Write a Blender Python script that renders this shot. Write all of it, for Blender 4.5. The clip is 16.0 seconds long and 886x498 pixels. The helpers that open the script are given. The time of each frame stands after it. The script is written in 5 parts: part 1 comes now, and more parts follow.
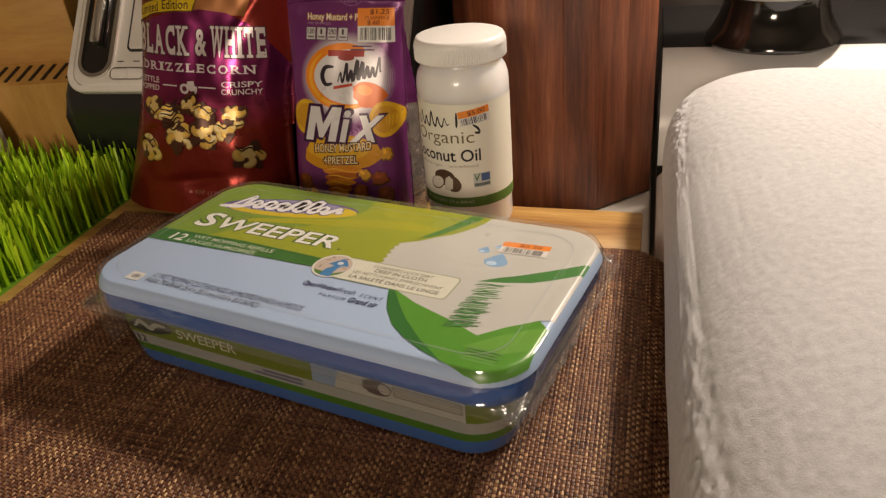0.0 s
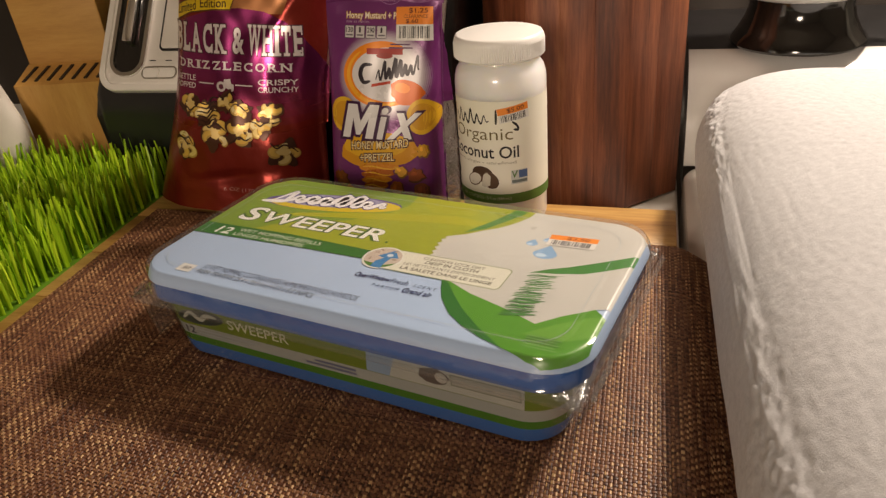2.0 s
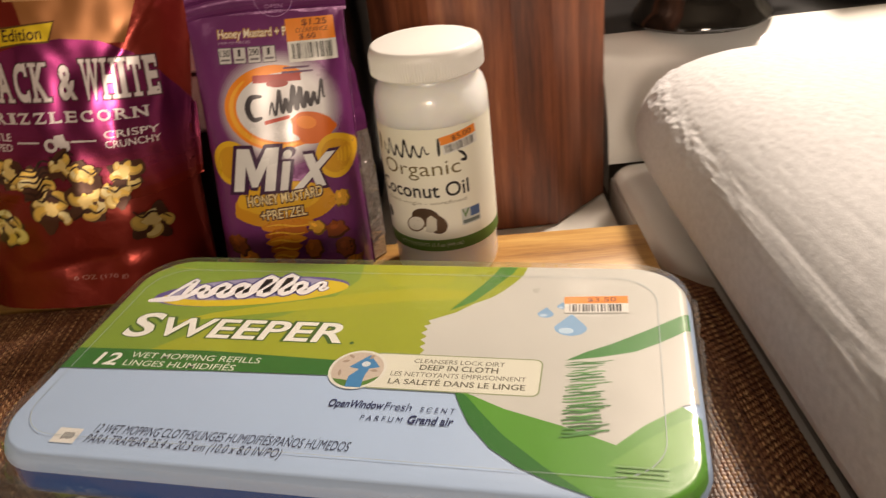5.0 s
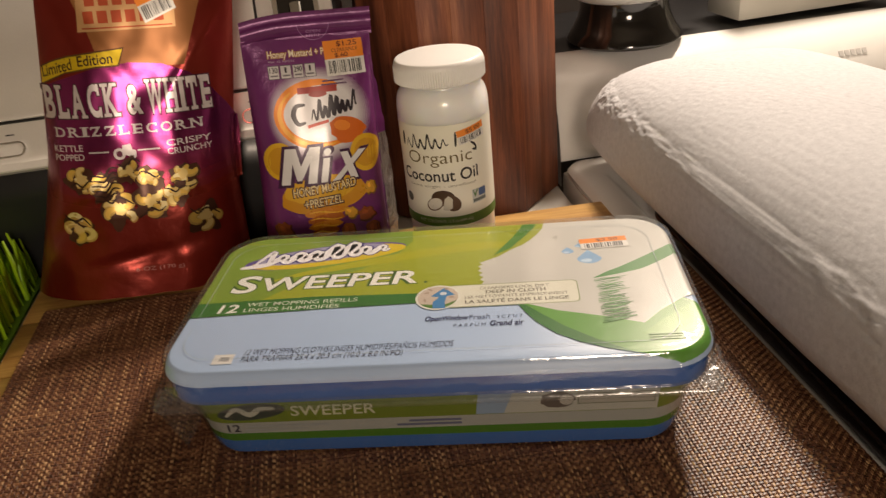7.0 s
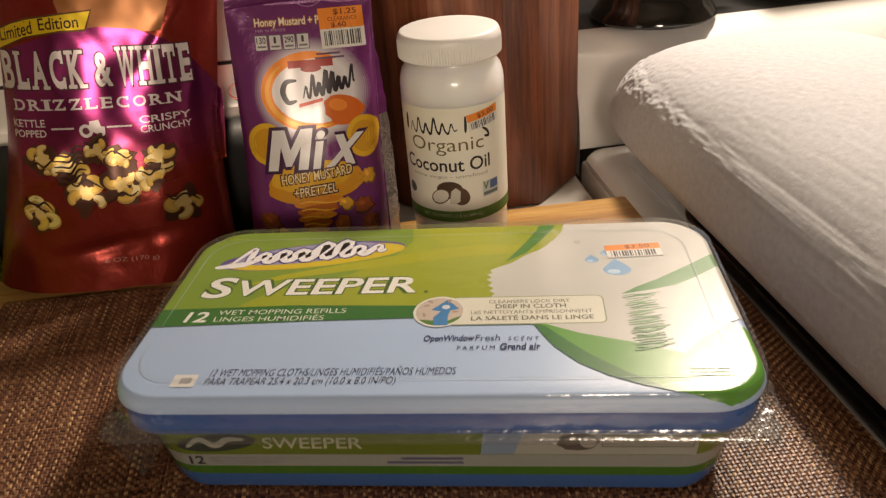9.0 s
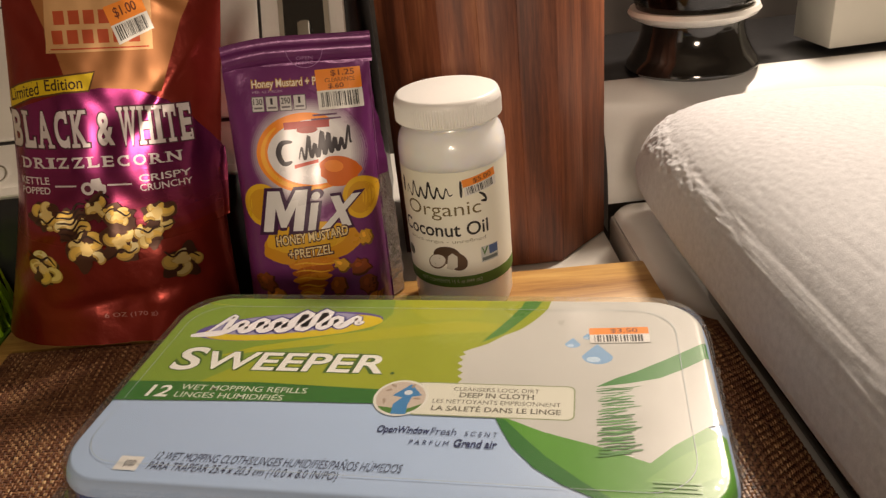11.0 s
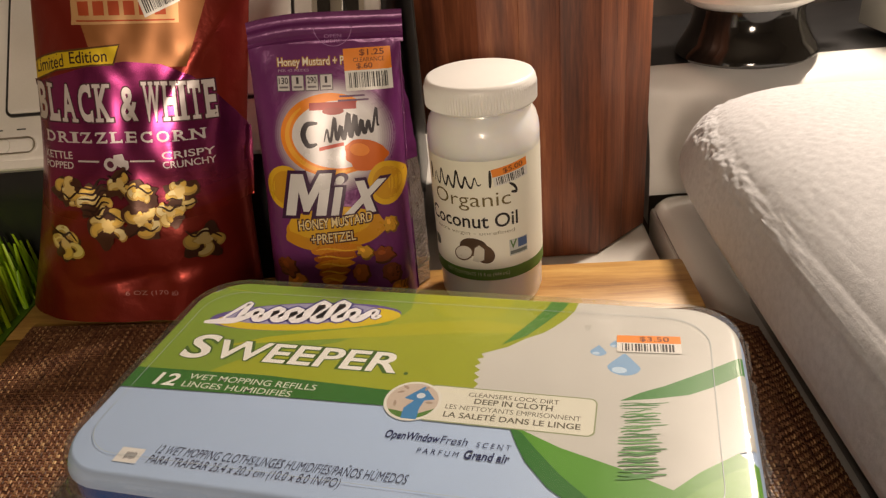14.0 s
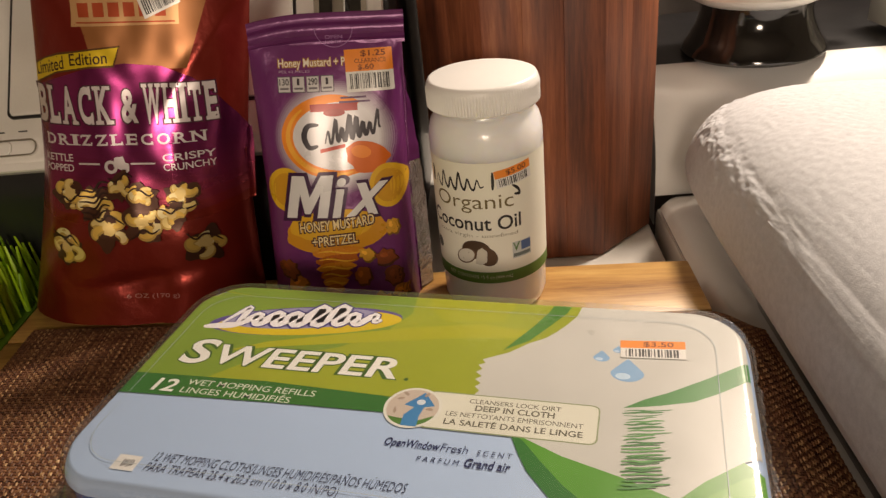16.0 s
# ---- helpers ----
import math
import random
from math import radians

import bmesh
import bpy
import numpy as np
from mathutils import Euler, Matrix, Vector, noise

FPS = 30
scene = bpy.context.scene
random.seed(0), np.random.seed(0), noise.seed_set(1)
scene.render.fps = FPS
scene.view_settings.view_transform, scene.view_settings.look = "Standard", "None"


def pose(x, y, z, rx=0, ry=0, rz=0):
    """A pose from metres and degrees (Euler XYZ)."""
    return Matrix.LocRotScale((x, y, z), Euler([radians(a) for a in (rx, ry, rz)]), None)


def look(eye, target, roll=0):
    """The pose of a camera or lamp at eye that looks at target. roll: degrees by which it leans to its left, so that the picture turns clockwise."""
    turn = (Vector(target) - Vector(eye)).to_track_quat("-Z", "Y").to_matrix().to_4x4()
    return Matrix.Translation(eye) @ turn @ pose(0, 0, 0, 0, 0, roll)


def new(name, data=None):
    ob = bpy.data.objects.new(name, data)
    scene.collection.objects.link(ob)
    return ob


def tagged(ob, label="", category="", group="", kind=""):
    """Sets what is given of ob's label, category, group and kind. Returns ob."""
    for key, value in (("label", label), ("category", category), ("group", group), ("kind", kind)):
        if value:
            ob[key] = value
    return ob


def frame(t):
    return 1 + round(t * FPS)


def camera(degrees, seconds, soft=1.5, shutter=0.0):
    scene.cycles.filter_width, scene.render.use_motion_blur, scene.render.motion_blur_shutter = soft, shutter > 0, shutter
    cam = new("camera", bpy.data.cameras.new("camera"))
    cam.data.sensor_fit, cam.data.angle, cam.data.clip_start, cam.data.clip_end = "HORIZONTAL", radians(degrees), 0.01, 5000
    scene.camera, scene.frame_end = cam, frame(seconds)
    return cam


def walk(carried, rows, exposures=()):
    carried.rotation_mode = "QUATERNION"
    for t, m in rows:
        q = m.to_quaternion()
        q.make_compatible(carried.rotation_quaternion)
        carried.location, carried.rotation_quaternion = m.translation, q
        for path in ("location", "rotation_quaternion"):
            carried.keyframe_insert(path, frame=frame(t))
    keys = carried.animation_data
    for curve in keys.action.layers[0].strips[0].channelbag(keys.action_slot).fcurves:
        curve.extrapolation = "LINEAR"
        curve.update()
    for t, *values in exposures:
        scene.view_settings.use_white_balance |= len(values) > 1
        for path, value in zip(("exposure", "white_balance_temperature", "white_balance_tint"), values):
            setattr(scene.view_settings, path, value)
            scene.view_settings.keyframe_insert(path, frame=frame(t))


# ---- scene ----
cam = camera(61.0, 16.0, soft=1.3, shutter=0.8)
PATH = [
    (0, (0.059, -0.017, 0.249), (0.05, 1.74, -0.708), -5.3),
    (0.5, (0.059, -0.014, 0.246), (0.058, 1.739, -0.718), -5.5),
    (1, (0.051, -0.014, 0.245), (0.07, 1.736, -0.724), -5.5),
    (1.5, (0.036, -0.02, 0.245), (0.051, 1.741, -0.703), -5.1),
    (2, (0.031, -0.024, 0.246), (0.03, 1.742, -0.692), -5.0),
    (2.5, (0.04, -0.013, 0.25), (0.025, 1.753, -0.69), -5.4),
    (3, (0.038, -0.004, 0.243), (0.062, 1.751, -0.714), -4.7),
    (3.5, (0.016, -0.009, 0.244), (0.039, 1.744, -0.719), -4.7),
    (4, (-0.006, -0.001, 0.245), (-0.031, 1.747, -0.725), -3.9),
    (4.5, (-0.015, 0.072, 0.231), (0.185, 1.798, -0.76), -5.7),
    (4.7, (-0.015, 0.101, 0.233), (0.297, 1.805, -0.768), -6.6),
    (6.8, (-0.13, 0.029, 0.26), (0.55, 1.653, -0.689), -6.1),
    (7, (-0.126, 0.029, 0.258), (0.569, 1.649, -0.687), -6.1),
    (7.5, (-0.125, 0.038, 0.251), (0.601, 1.636, -0.709), -4.8),
    (8, (-0.127, 0.04, 0.25), (0.592, 1.642, -0.709), -4.2),
    (8.5, (-0.117, 0.058, 0.246), (0.576, 1.668, -0.718), -4.1),
    (9, (-0.102, 0.079, 0.242), (0.56, 1.683, -0.752), -4.9),
    (9.5, (-0.098, 0.082, 0.246), (0.545, 1.717, -0.709), -5.2),
    (10, (-0.086, 0.083, 0.248), (0.514, 1.753, -0.675), -5.2),
    (10.2, (-0.078, 0.083, 0.251), (0.496, 1.768, -0.66), -5.5),
    (12.3, (-0.028, 0.101, 0.25), (0.356, 1.827, -0.684), -6.2),
    (12.5, (-0.031, 0.104, 0.25), (0.325, 1.834, -0.688), -6.2),
    (13, (-0.034, 0.102, 0.255), (0.306, 1.832, -0.69), -6.3),
    (13.5, (-0.035, 0.099, 0.251), (0.322, 1.827, -0.691), -6.0),
    (14, (-0.035, 0.101, 0.249), (0.348, 1.813, -0.712), -5.7),
    (14.5, (-0.032, 0.103, 0.248), (0.327, 1.819, -0.715), -5.9),
    (15, (-0.03, 0.105, 0.246), (0.331, 1.82, -0.717), -5.9),
    (15.5, (-0.029, 0.105, 0.247), (0.344, 1.815, -0.722), -5.9),
    (16, (-0.031, 0.105, 0.249), (0.332, 1.82, -0.715), -6.1),
]
walk(cam, [(t, look(eye, target, roll)) for t, eye, target, roll in PATH], [(0.0, 0.06), (2.0, 0.22), (3.0, 0.30), (4.0, 0.40), (4.6, 0.42), (7.0, 0.13), (16.0, 0.16)])

# ---- light: a warm lamp under the range hood, a weak lamp across the room ----
world = bpy.data.worlds.new("night_kitchen")
scene.world = world
world.use_nodes = True
world.node_tree.nodes["Background"].inputs["Color"].default_value = (0.9, 0.75, 0.55, 1)
world.node_tree.nodes["Background"].inputs["Strength"].default_value = 0.006
scene.view_settings.exposure = 0.0


def lamp(name, eye, target, power, size, colour):
    data = bpy.data.lights.new(name, "AREA")
    data.energy, data.size, data.color = power, size, colour
    data.shape = "DISK"
    ob = new(name, data)
    ob.matrix_world = look(eye, target)
    return ob


lamp("hood_lamp", (0.60, 0.69, 0.66), (0.16, 0.40, 0.0), 9.0, 0.11, (1.0, 0.82, 0.66))
lamp("room_lamp", (-0.58, -1.44, 0.62), (-0.12, 0.5, 0.1), 14.5, 0.4, (1.0, 0.79, 0.61))

# ---- materials ----
def nodes_of(name):
    m = bpy.data.materials.new(name)
    m.use_nodes = True
    nt = m.node_tree
    return m, nt, nt.nodes["Principled BSDF"]


def node(nt, kind, **inputs):
    n = nt.nodes.new(kind)
    for key, value in inputs.items():
        n.inputs[key.replace("_", " ")].default_value = value
    return n


def ramp(nt, fac, stops):
    r = nt.nodes.new("ShaderNodeValToRGB")
    els = r.color_ramp.elements
    while len(els) < len(stops):
        els.new(0.5)
    for e, (p, c) in zip(els, stops):
        e.position, e.color = p, (*c, 1)
    nt.links.new(fac, r.inputs["Fac"])
    return r.outputs["Color"]


def coords(nt, scale=(1, 1, 1), turn=0.0):
    c = nt.nodes.new("ShaderNodeTexCoord")
    mp = nt.nodes.new("ShaderNodeMapping")
    mp.inputs["Scale"].default_value = scale
    mp.inputs["Rotation"].default_value = (0, 0, radians(turn))
    nt.links.new(c.outputs["Object"], mp.inputs["Vector"])
    return mp.outputs["Vector"]


def noise_of(nt, vec, scale, detail=4.0, rough=0.6):
    n = node(nt, "ShaderNodeTexNoise", Scale=scale, Detail=detail, Roughness=rough)
    nt.links.new(vec, n.inputs["Vector"])
    return n.outputs["Fac"]


def bump_of(nt, bs, height, strength, distance):
    b = node(nt, "ShaderNodeBump", Strength=strength, Distance=distance)
    nt.links.new(height, b.inputs["Height"])
    nt.links.new(b.outputs["Normal"], bs.inputs["Normal"])
    return b


def plain(name, colour, rough=0.5, metal=0.0, coat=0.0, vary=0.12, grain=900.0, bump=0.0, wear=12.0):
    """A surface of one colour with fine grain, broad unevenness in tone and gloss, and an optional relief."""
    m, nt, bs = nodes_of(name)
    vec = coords(nt)
    a, b = noise_of(nt, vec, wear), noise_of(nt, vec, grain)
    mix = node(nt, "ShaderNodeMath")
    mix.operation = "MULTIPLY_ADD"
    mix.inputs[1].default_value = 0.35
    nt.links.new(b, mix.inputs[0])
    nt.links.new(a, mix.inputs[2])
    lo, hi = tuple(c * (1 - vary) for c in colour), tuple(min(1, c * (1 + vary)) for c in colour)
    nt.links.new(ramp(nt, mix.outputs[0], [(0.4, lo), (0.95, hi)]), bs.inputs["Base Color"])
    mr = node(nt, "ShaderNodeMapRange", To_Min=max(0.02, rough - 0.08), To_Max=min(1, rough + 0.1))
    nt.links.new(a, mr.inputs["Value"])
    nt.links.new(mr.outputs["Result"], bs.inputs["Roughness"])
    bs.inputs["Metallic"].default_value = metal
    bs.inputs["Coat Weight"].default_value = coat
    bs.inputs["Coat Roughness"].default_value = 0.08
    if bump:
        bump_of(nt, bs, b, bump, 0.001)
    return m


def wood(name, stops, scale, rough=0.45, turn=0.0, figure=6.0, coat=0.0):
    """Wood with long grain along the object's x, dark streaks and pores."""
    m, nt, bs = nodes_of(name)
    vec = coords(nt, scale, turn)
    warp = node(nt, "ShaderNodeTexNoise", Scale=figure * 0.6, Detail=2.0)
    nt.links.new(vec, warp.inputs["Vector"])
    add = nt.nodes.new("ShaderNodeVectorMath")
    add.operation = "MULTIPLY_ADD"
    add.inputs[1].default_value = (0.06, 0.06, 0.06)
    nt.links.new(warp.outputs["Color"], add.inputs[0])
    nt.links.new(vec, add.inputs[2])
    a = noise_of(nt, add.outputs["Vector"], figure, 6.0, 0.65)
    b = noise_of(nt, add.outputs["Vector"], figure * 9, 3.0, 0.7)
    mix = node(nt, "ShaderNodeMath")
    mix.operation = "MULTIPLY_ADD"
    mix.inputs[1].default_value = 0.3
    nt.links.new(b, mix.inputs[0])
    nt.links.new(a, mix.inputs[2])
    info = nt.nodes.new("ShaderNodeObjectInfo")
    add2 = node(nt, "ShaderNodeMath")
    add2.operation = "MULTIPLY_ADD"
    add2.inputs[1].default_value = 0.14
    nt.links.new(info.outputs["Random"], add2.inputs[0])
    nt.links.new(mix.outputs[0], add2.inputs[2])
    nt.links.new(ramp(nt, add2.outputs[0], stops), bs.inputs["Base Color"])
    bs.inputs["Roughness"].default_value = rough
    bs.inputs["Coat Weight"].default_value = coat
    bs.inputs["Coat Roughness"].default_value = 0.2
    bump_of(nt, bs, b, 0.25, 0.0006)
    return m


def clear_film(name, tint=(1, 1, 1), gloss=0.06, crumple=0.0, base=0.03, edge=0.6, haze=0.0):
    """Clear wrap: lets the print through and mirrors the lamps, more so at a glancing angle."""
    m, nt, bs = nodes_of(name)
    nt.nodes.remove(bs)
    tr = node(nt, "ShaderNodeBsdfTransparent", Color=(*tint, 1))
    # haze mixes in diffuse white as painted glare, beside the true mirror reflection
    if haze:
        clear, glare_white, tr = tr, node(nt, "ShaderNodeBsdfDiffuse", Color=(0.8, 0.82, 0.82, 1)), nt.nodes.new("ShaderNodeMixShader")
        tr.inputs["Fac"].default_value = haze
        nt.links.new(clear.outputs[0], tr.inputs[1])
        nt.links.new(glare_white.outputs[0], tr.inputs[2])
    gl = node(nt, "ShaderNodeBsdfGlossy", Roughness=gloss)
    lw = node(nt, "ShaderNodeLayerWeight", Blend=0.5)
    pw = node(nt, "ShaderNodeMath")
    pw.operation = "POWER"
    pw.inputs[1].default_value = 4.0
    nt.links.new(lw.outputs["Facing"], pw.inputs[0])
    ad = node(nt, "ShaderNodeMath")
    ad.operation = "MULTIPLY_ADD"
    ad.inputs[1].default_value, ad.inputs[2].default_value = edge, base
    nt.links.new(pw.outputs[0], ad.inputs[0])
    mx = nt.nodes.new("ShaderNodeMixShader")
    nt.links.new(ad.outputs[0], mx.inputs["Fac"])
    nt.links.new(tr.outputs[0], mx.inputs[1])
    nt.links.new(gl.outputs[0], mx.inputs[2])
    nt.links.new(mx.outputs[0], nt.nodes["Material Output"].inputs["Surface"])
    if crumple:
        b = node(nt, "ShaderNodeBump", Strength=crumple, Distance=0.002)
        nt.links.new(noise_of(nt, coords(nt), 70.0, 3.0), b.inputs["Height"])
        nt.links.new(b.outputs["Normal"], gl.inputs["Normal"])
    return m


def woven_mat_surface():
    """Vinyl threads: long runs of one tone along each thread, tan among dark brown, lengthwise and crosswise."""
    m, nt, bs = nodes_of("woven_vinyl")
    c = nt.nodes.new("ShaderNodeTexCoord")
    runs = []
    for scale in ((1.9, 0.030, 1), (0.03, 1.7, 1)):
        mp = nt.nodes.new("ShaderNodeMapping")
        mp.inputs["Scale"].default_value = scale
        nt.links.new(c.outputs["UV"], mp.inputs["Vector"])
        runs.append(noise_of(nt, mp.outputs["Vector"], 1.0, 2.0, 0.7))
    weft = nt.nodes.new("ShaderNodeAttribute")
    weft.attribute_name = "weft"
    mx = nt.nodes.new("ShaderNodeMix")
    nt.links.new(weft.outputs["Fac"], mx.inputs[0])
    nt.links.new(runs[0], mx.inputs[2])
    nt.links.new(runs[1], mx.inputs[3])
    geo = nt.nodes.new("ShaderNodeNewGeometry")
    s = node(nt, "ShaderNodeMath")
    s.operation = "MULTIPLY_ADD"
    s.inputs[1].default_value = 0.10
    nt.links.new(geo.outputs["Random Per Island"], s.inputs[0])
    nt.links.new(mx.outputs[0], s.inputs[2])
    warp_c = ramp(nt, s.outputs[0], [(0.38, (0.045, 0.017, 0.010)), (0.50, (0.15, 0.062, 0.032)), (0.60, (0.31, 0.16, 0.075)), (0.71, (0.60, 0.39, 0.19))])
    weft_c = ramp(nt, s.outputs[0], [(0.38, (0.045, 0.017, 0.011)), (0.54, (0.15, 0.060, 0.034)), (0.74, (0.36, 0.18, 0.09))])
    cm = nt.nodes.new("ShaderNodeMix")
    cm.data_type = "RGBA"
    nt.links.new(weft.outputs["Fac"], cm.inputs[0])
    nt.links.new(warp_c, cm.inputs[6])
    nt.links.new(weft_c, cm.inputs[7])
    nt.links.new(cm.outputs[2], bs.inputs["Base Color"])
    bs.inputs["Roughness"].default_value = 0.4
    return m


def plush_surface():
    m, nt, bs = nodes_of("white_plush")
    vec = coords(nt)
    fine, tuft = noise_of(nt, vec, 1500.0, 3.0), noise_of(nt, vec, 260.0, 4.0)
    mix = node(nt, "ShaderNodeMath")
    mix.operation = "MULTIPLY_ADD"
    mix.inputs[1].default_value = 0.6
    nt.links.new(fine, mix.inputs[0])
    nt.links.new(tuft, mix.inputs[2])
    nt.links.new(ramp(nt, mix.outputs[0], [(0.35, (0.46, 0.47, 0.50)), (1.0, (0.64, 0.65, 0.68))]), bs.inputs["Base Color"])
    bs.inputs["Roughness"].default_value = 0.95
    bs.inputs["Sheen Weight"].default_value = 0.15
    bs.inputs["Sheen Roughness"].default_value = 0.5
    bump_of(nt, bs, mix.outputs[0], 0.32, 0.0010)
    return m


def island_tint(name, stops, rough, vary_scale=0.0):
    m, nt, bs = nodes_of(name)
    geo = nt.nodes.new("ShaderNodeNewGeometry")
    nt.links.new(ramp(nt, geo.outputs["Random Per Island"], stops), bs.inputs["Base Color"])
    bs.inputs["Roughness"].default_value = rough
    return m


def foil(name, colour, rough=0.3, metal=0.35, crinkle=0.5, scale=26.0):
    """Printed foil film of a snack bag: glossy, with soft crumples and fine wrinkles."""
    m, nt, bs = nodes_of(name)
    vec = coords(nt)
    big, fine = noise_of(nt, vec, scale, 3.0, 0.5), noise_of(nt, vec, scale * 9, 3.0)
    lo, hi = tuple(c * 0.85 for c in colour), tuple(min(1, c * 1.12) for c in colour)
    nt.links.new(ramp(nt, big, [(0.3, lo), (0.7, hi)]), bs.inputs["Base Color"])
    bs.inputs["Roughness"].default_value = rough
    bs.inputs["Metallic"].default_value = metal
    mix = node(nt, "ShaderNodeMath")
    mix.operation = "MULTIPLY_ADD"
    mix.inputs[1].default_value = 0.12
    nt.links.new(fine, mix.inputs[0])
    nt.links.new(big, mix.inputs[2])
    bump_of(nt, bs, mix.outputs[0], crinkle, 0.006)
    return m


ACACIA = wood("acacia_board", [(0.42, (0.11, 0.045, 0.014)), (0.62, (0.33, 0.165, 0.045)), (0.8, (0.48, 0.28, 0.085)), (0.98, (0.60, 0.39, 0.14))], (1.2, 12, 12), 0.4, 0, 5.0)
BLOCK = wood("red_brown_block", [(0.44, (0.028, 0.009, 0.005)), (0.60, (0.11, 0.032, 0.015)), (0.80, (0.26, 0.084, 0.036)), (0.98, (0.44, 0.18, 0.08))], (13, 13, 0.9), 0.5, 0, 4.0, 0.0)
BEECH = wood("pale_beech", [(0.4, (0.40, 0.20, 0.045)), (0.7, (0.54, 0.30, 0.075)), (1.0, (0.62, 0.38, 0.12))], (9, 9, 1.5), 0.5, 0, 5.0)
SLOT = plain("slot_dark", (0.02, 0.012, 0.008), 0.8)
WEAVE = woven_mat_surface()
PLUSH = plush_surface()
ENAMEL = plain("white_enamel", (0.78, 0.77, 0.74), 0.16, 0, 0.3, 0.03, 300)
ENAMEL_GREY = plain("worn_enamel_rim", (0.5, 0.49, 0.47), 0.3, 0, 0, 0.1)
COUNTER = plain("white_laminate", (0.66, 0.64, 0.6), 0.4, 0, 0, 0.08, 500)
# the back wall's shade is put into this dark colour
WALL = plain("shaded_wall_paint", (0.075, 0.065, 0.058), 0.7, 0, 0, 0.1, 200, 0.05)
ROOM = plain("cream_wall_paint", (0.55, 0.5, 0.42), 0.8, 0, 0, 0.06, 200, 0.05)
BLACK = plain("black_plastic", (0.012, 0.012, 0.013), 0.32, 0, 0.1, 0.2)
BLACK_GLOSS = plain("black_gloss", (0.01, 0.009, 0.008), 0.1, 0, 0.5, 0.2)
CHROME = plain("chrome", (0.75, 0.74, 0.72), 0.12, 1.0, 0, 0.05)
STEEL = plain("brushed_steel", (0.82, 0.80, 0.75), 0.38, 0.25, 0, 0.08, 700)
LID_WHITE = plain("white_cap_plastic", (0.88, 0.87, 0.85), 0.38, 0, 0, 0.03, 400)
OIL = plain("white_coconut_oil", (0.96, 0.95, 0.91), 0.3, 0, 0.5, 0.03, 60, 0, 40)
oil = OIL.node_tree.nodes["Principled BSDF"].inputs
oil["Subsurface Weight"].default_value, oil["Subsurface Scale"].default_value = 0.9, 0.03
oil["Subsurface Radius"].default_value = (1.0, 0.9, 0.72)
GRASS = island_tint("grass_plastic", [(0.0, (0.18, 0.36, 0.005)), (0.5, (0.34, 0.56, 0.010)), (1.0, (0.54, 0.74, 0.03))], 0.42)
TRAY = plain("white_tray_plastic", (0.72, 0.72, 0.7), 0.35, 0, 0, 0.05)
TRAY_GREY = plain("grey_tray_rim", (0.4, 0.4, 0.4), 0.45, 0, 0, 0.06)
FILM = clear_film("clear_wrap", (0.98, 0.985, 0.985), 0.10, 0.25, 0.04, 0.24, 0.025)
CRUMPLED = clear_film("crumpled_wrap", (0.94, 0.95, 0.95), 0.22, 0.5, 0.08, 0.4, 0.05)
RIM = clear_film("cover_side", (0.93, 0.95, 0.96), 0.1, 0.25, 0.13, 0.5, 0.025)
# the grey tint adds painted shade to the tub's side
WRAP = clear_film("side_wrap", (0.80, 0.81, 0.80), 0.12, 0.4, 0.05, 0.4)
FLANGE = clear_film("clear_flange", (0.86, 0.90, 0.93), 0.18, 0.5, 0.12, 0.5, 0.04)
GLASS = clear_film("smoked_glass", (0.30, 0.27, 0.22), 0.06, 0.1, 0.06, 0.6)

SILVER = foil("bare_silver_foil", (0.50, 0.48, 0.47), 0.25, 0.95, 1.0, 90.0)

# ---- builders ----
def bm_grid(rows, close=False, cap_lo=False, cap_hi=False):
    """A bmesh through rows of points; close joins each row's end to its start."""
    bm = bmesh.new()
    vs = [[bm.verts.new(p) for p in r] for r in rows]
    n = len(vs[0])
    for a, b in zip(vs, vs[1:]):
        for i in range(n if close else n - 1):
            k = (i + 1) % n
            bm.faces.new((a[i], a[k], b[k], b[i]))
    if cap_lo:
        bm.faces.new(list(reversed(vs[0])))
    if cap_hi:
        bm.faces.new(vs[-1])
    return bm


def finish(bm, name, smooth=True, angle=40):
    bmesh.ops.recalc_face_normals(bm, faces=bm.faces)
    me = bpy.data.meshes.new(name)
    bm.to_mesh(me)
    bm.free()
    if smooth:
        me.polygons.foreach_set("use_smooth", [True] * len(me.polygons))
        me.set_sharp_from_angle(angle=radians(angle))
    return me


def part(name, bm, material, parent=None, label="", smooth=True, at=None):
    ob = new(name, finish(bm, name, smooth) if isinstance(bm, bmesh.types.BMesh) else bm)
    ob.data.materials.append(material)
    if parent:
        ob.parent = parent
    if at is not None:
        ob.matrix_basis = at
    return tagged(ob, label)


def thing(name, at, label, category, group="", kind=""):
    ob = new(name)
    ob.matrix_basis = at
    ob.empty_display_size = 0.02
    return tagged(ob, label, category, group, kind)


def box(x0, x1, y0, y1, z0, z1, bevel=0.0, seg=2):
    bm = bmesh.new()
    bmesh.ops.create_cube(bm, size=1, matrix=pose((x0 + x1) / 2, (y0 + y1) / 2, (z0 + z1) / 2) @ Matrix.Diagonal((x1 - x0, y1 - y0, z1 - z0, 1)))
    if bevel:
        bmesh.ops.bevel(bm, geom=list(bm.edges), offset=bevel, segments=seg, profile=0.5, affect="EDGES")
    return bm


def lathe(profile, n=64):
    """A turned solid from (radius, height) pairs about z."""
    rows = [[(r * math.cos(2 * math.pi * i / n), r * math.sin(2 * math.pi * i / n), z) for i in range(n)] for r, z in profile]
    return bm_grid(rows, True, profile[0][0] > 1e-5, profile[-1][0] > 1e-5)


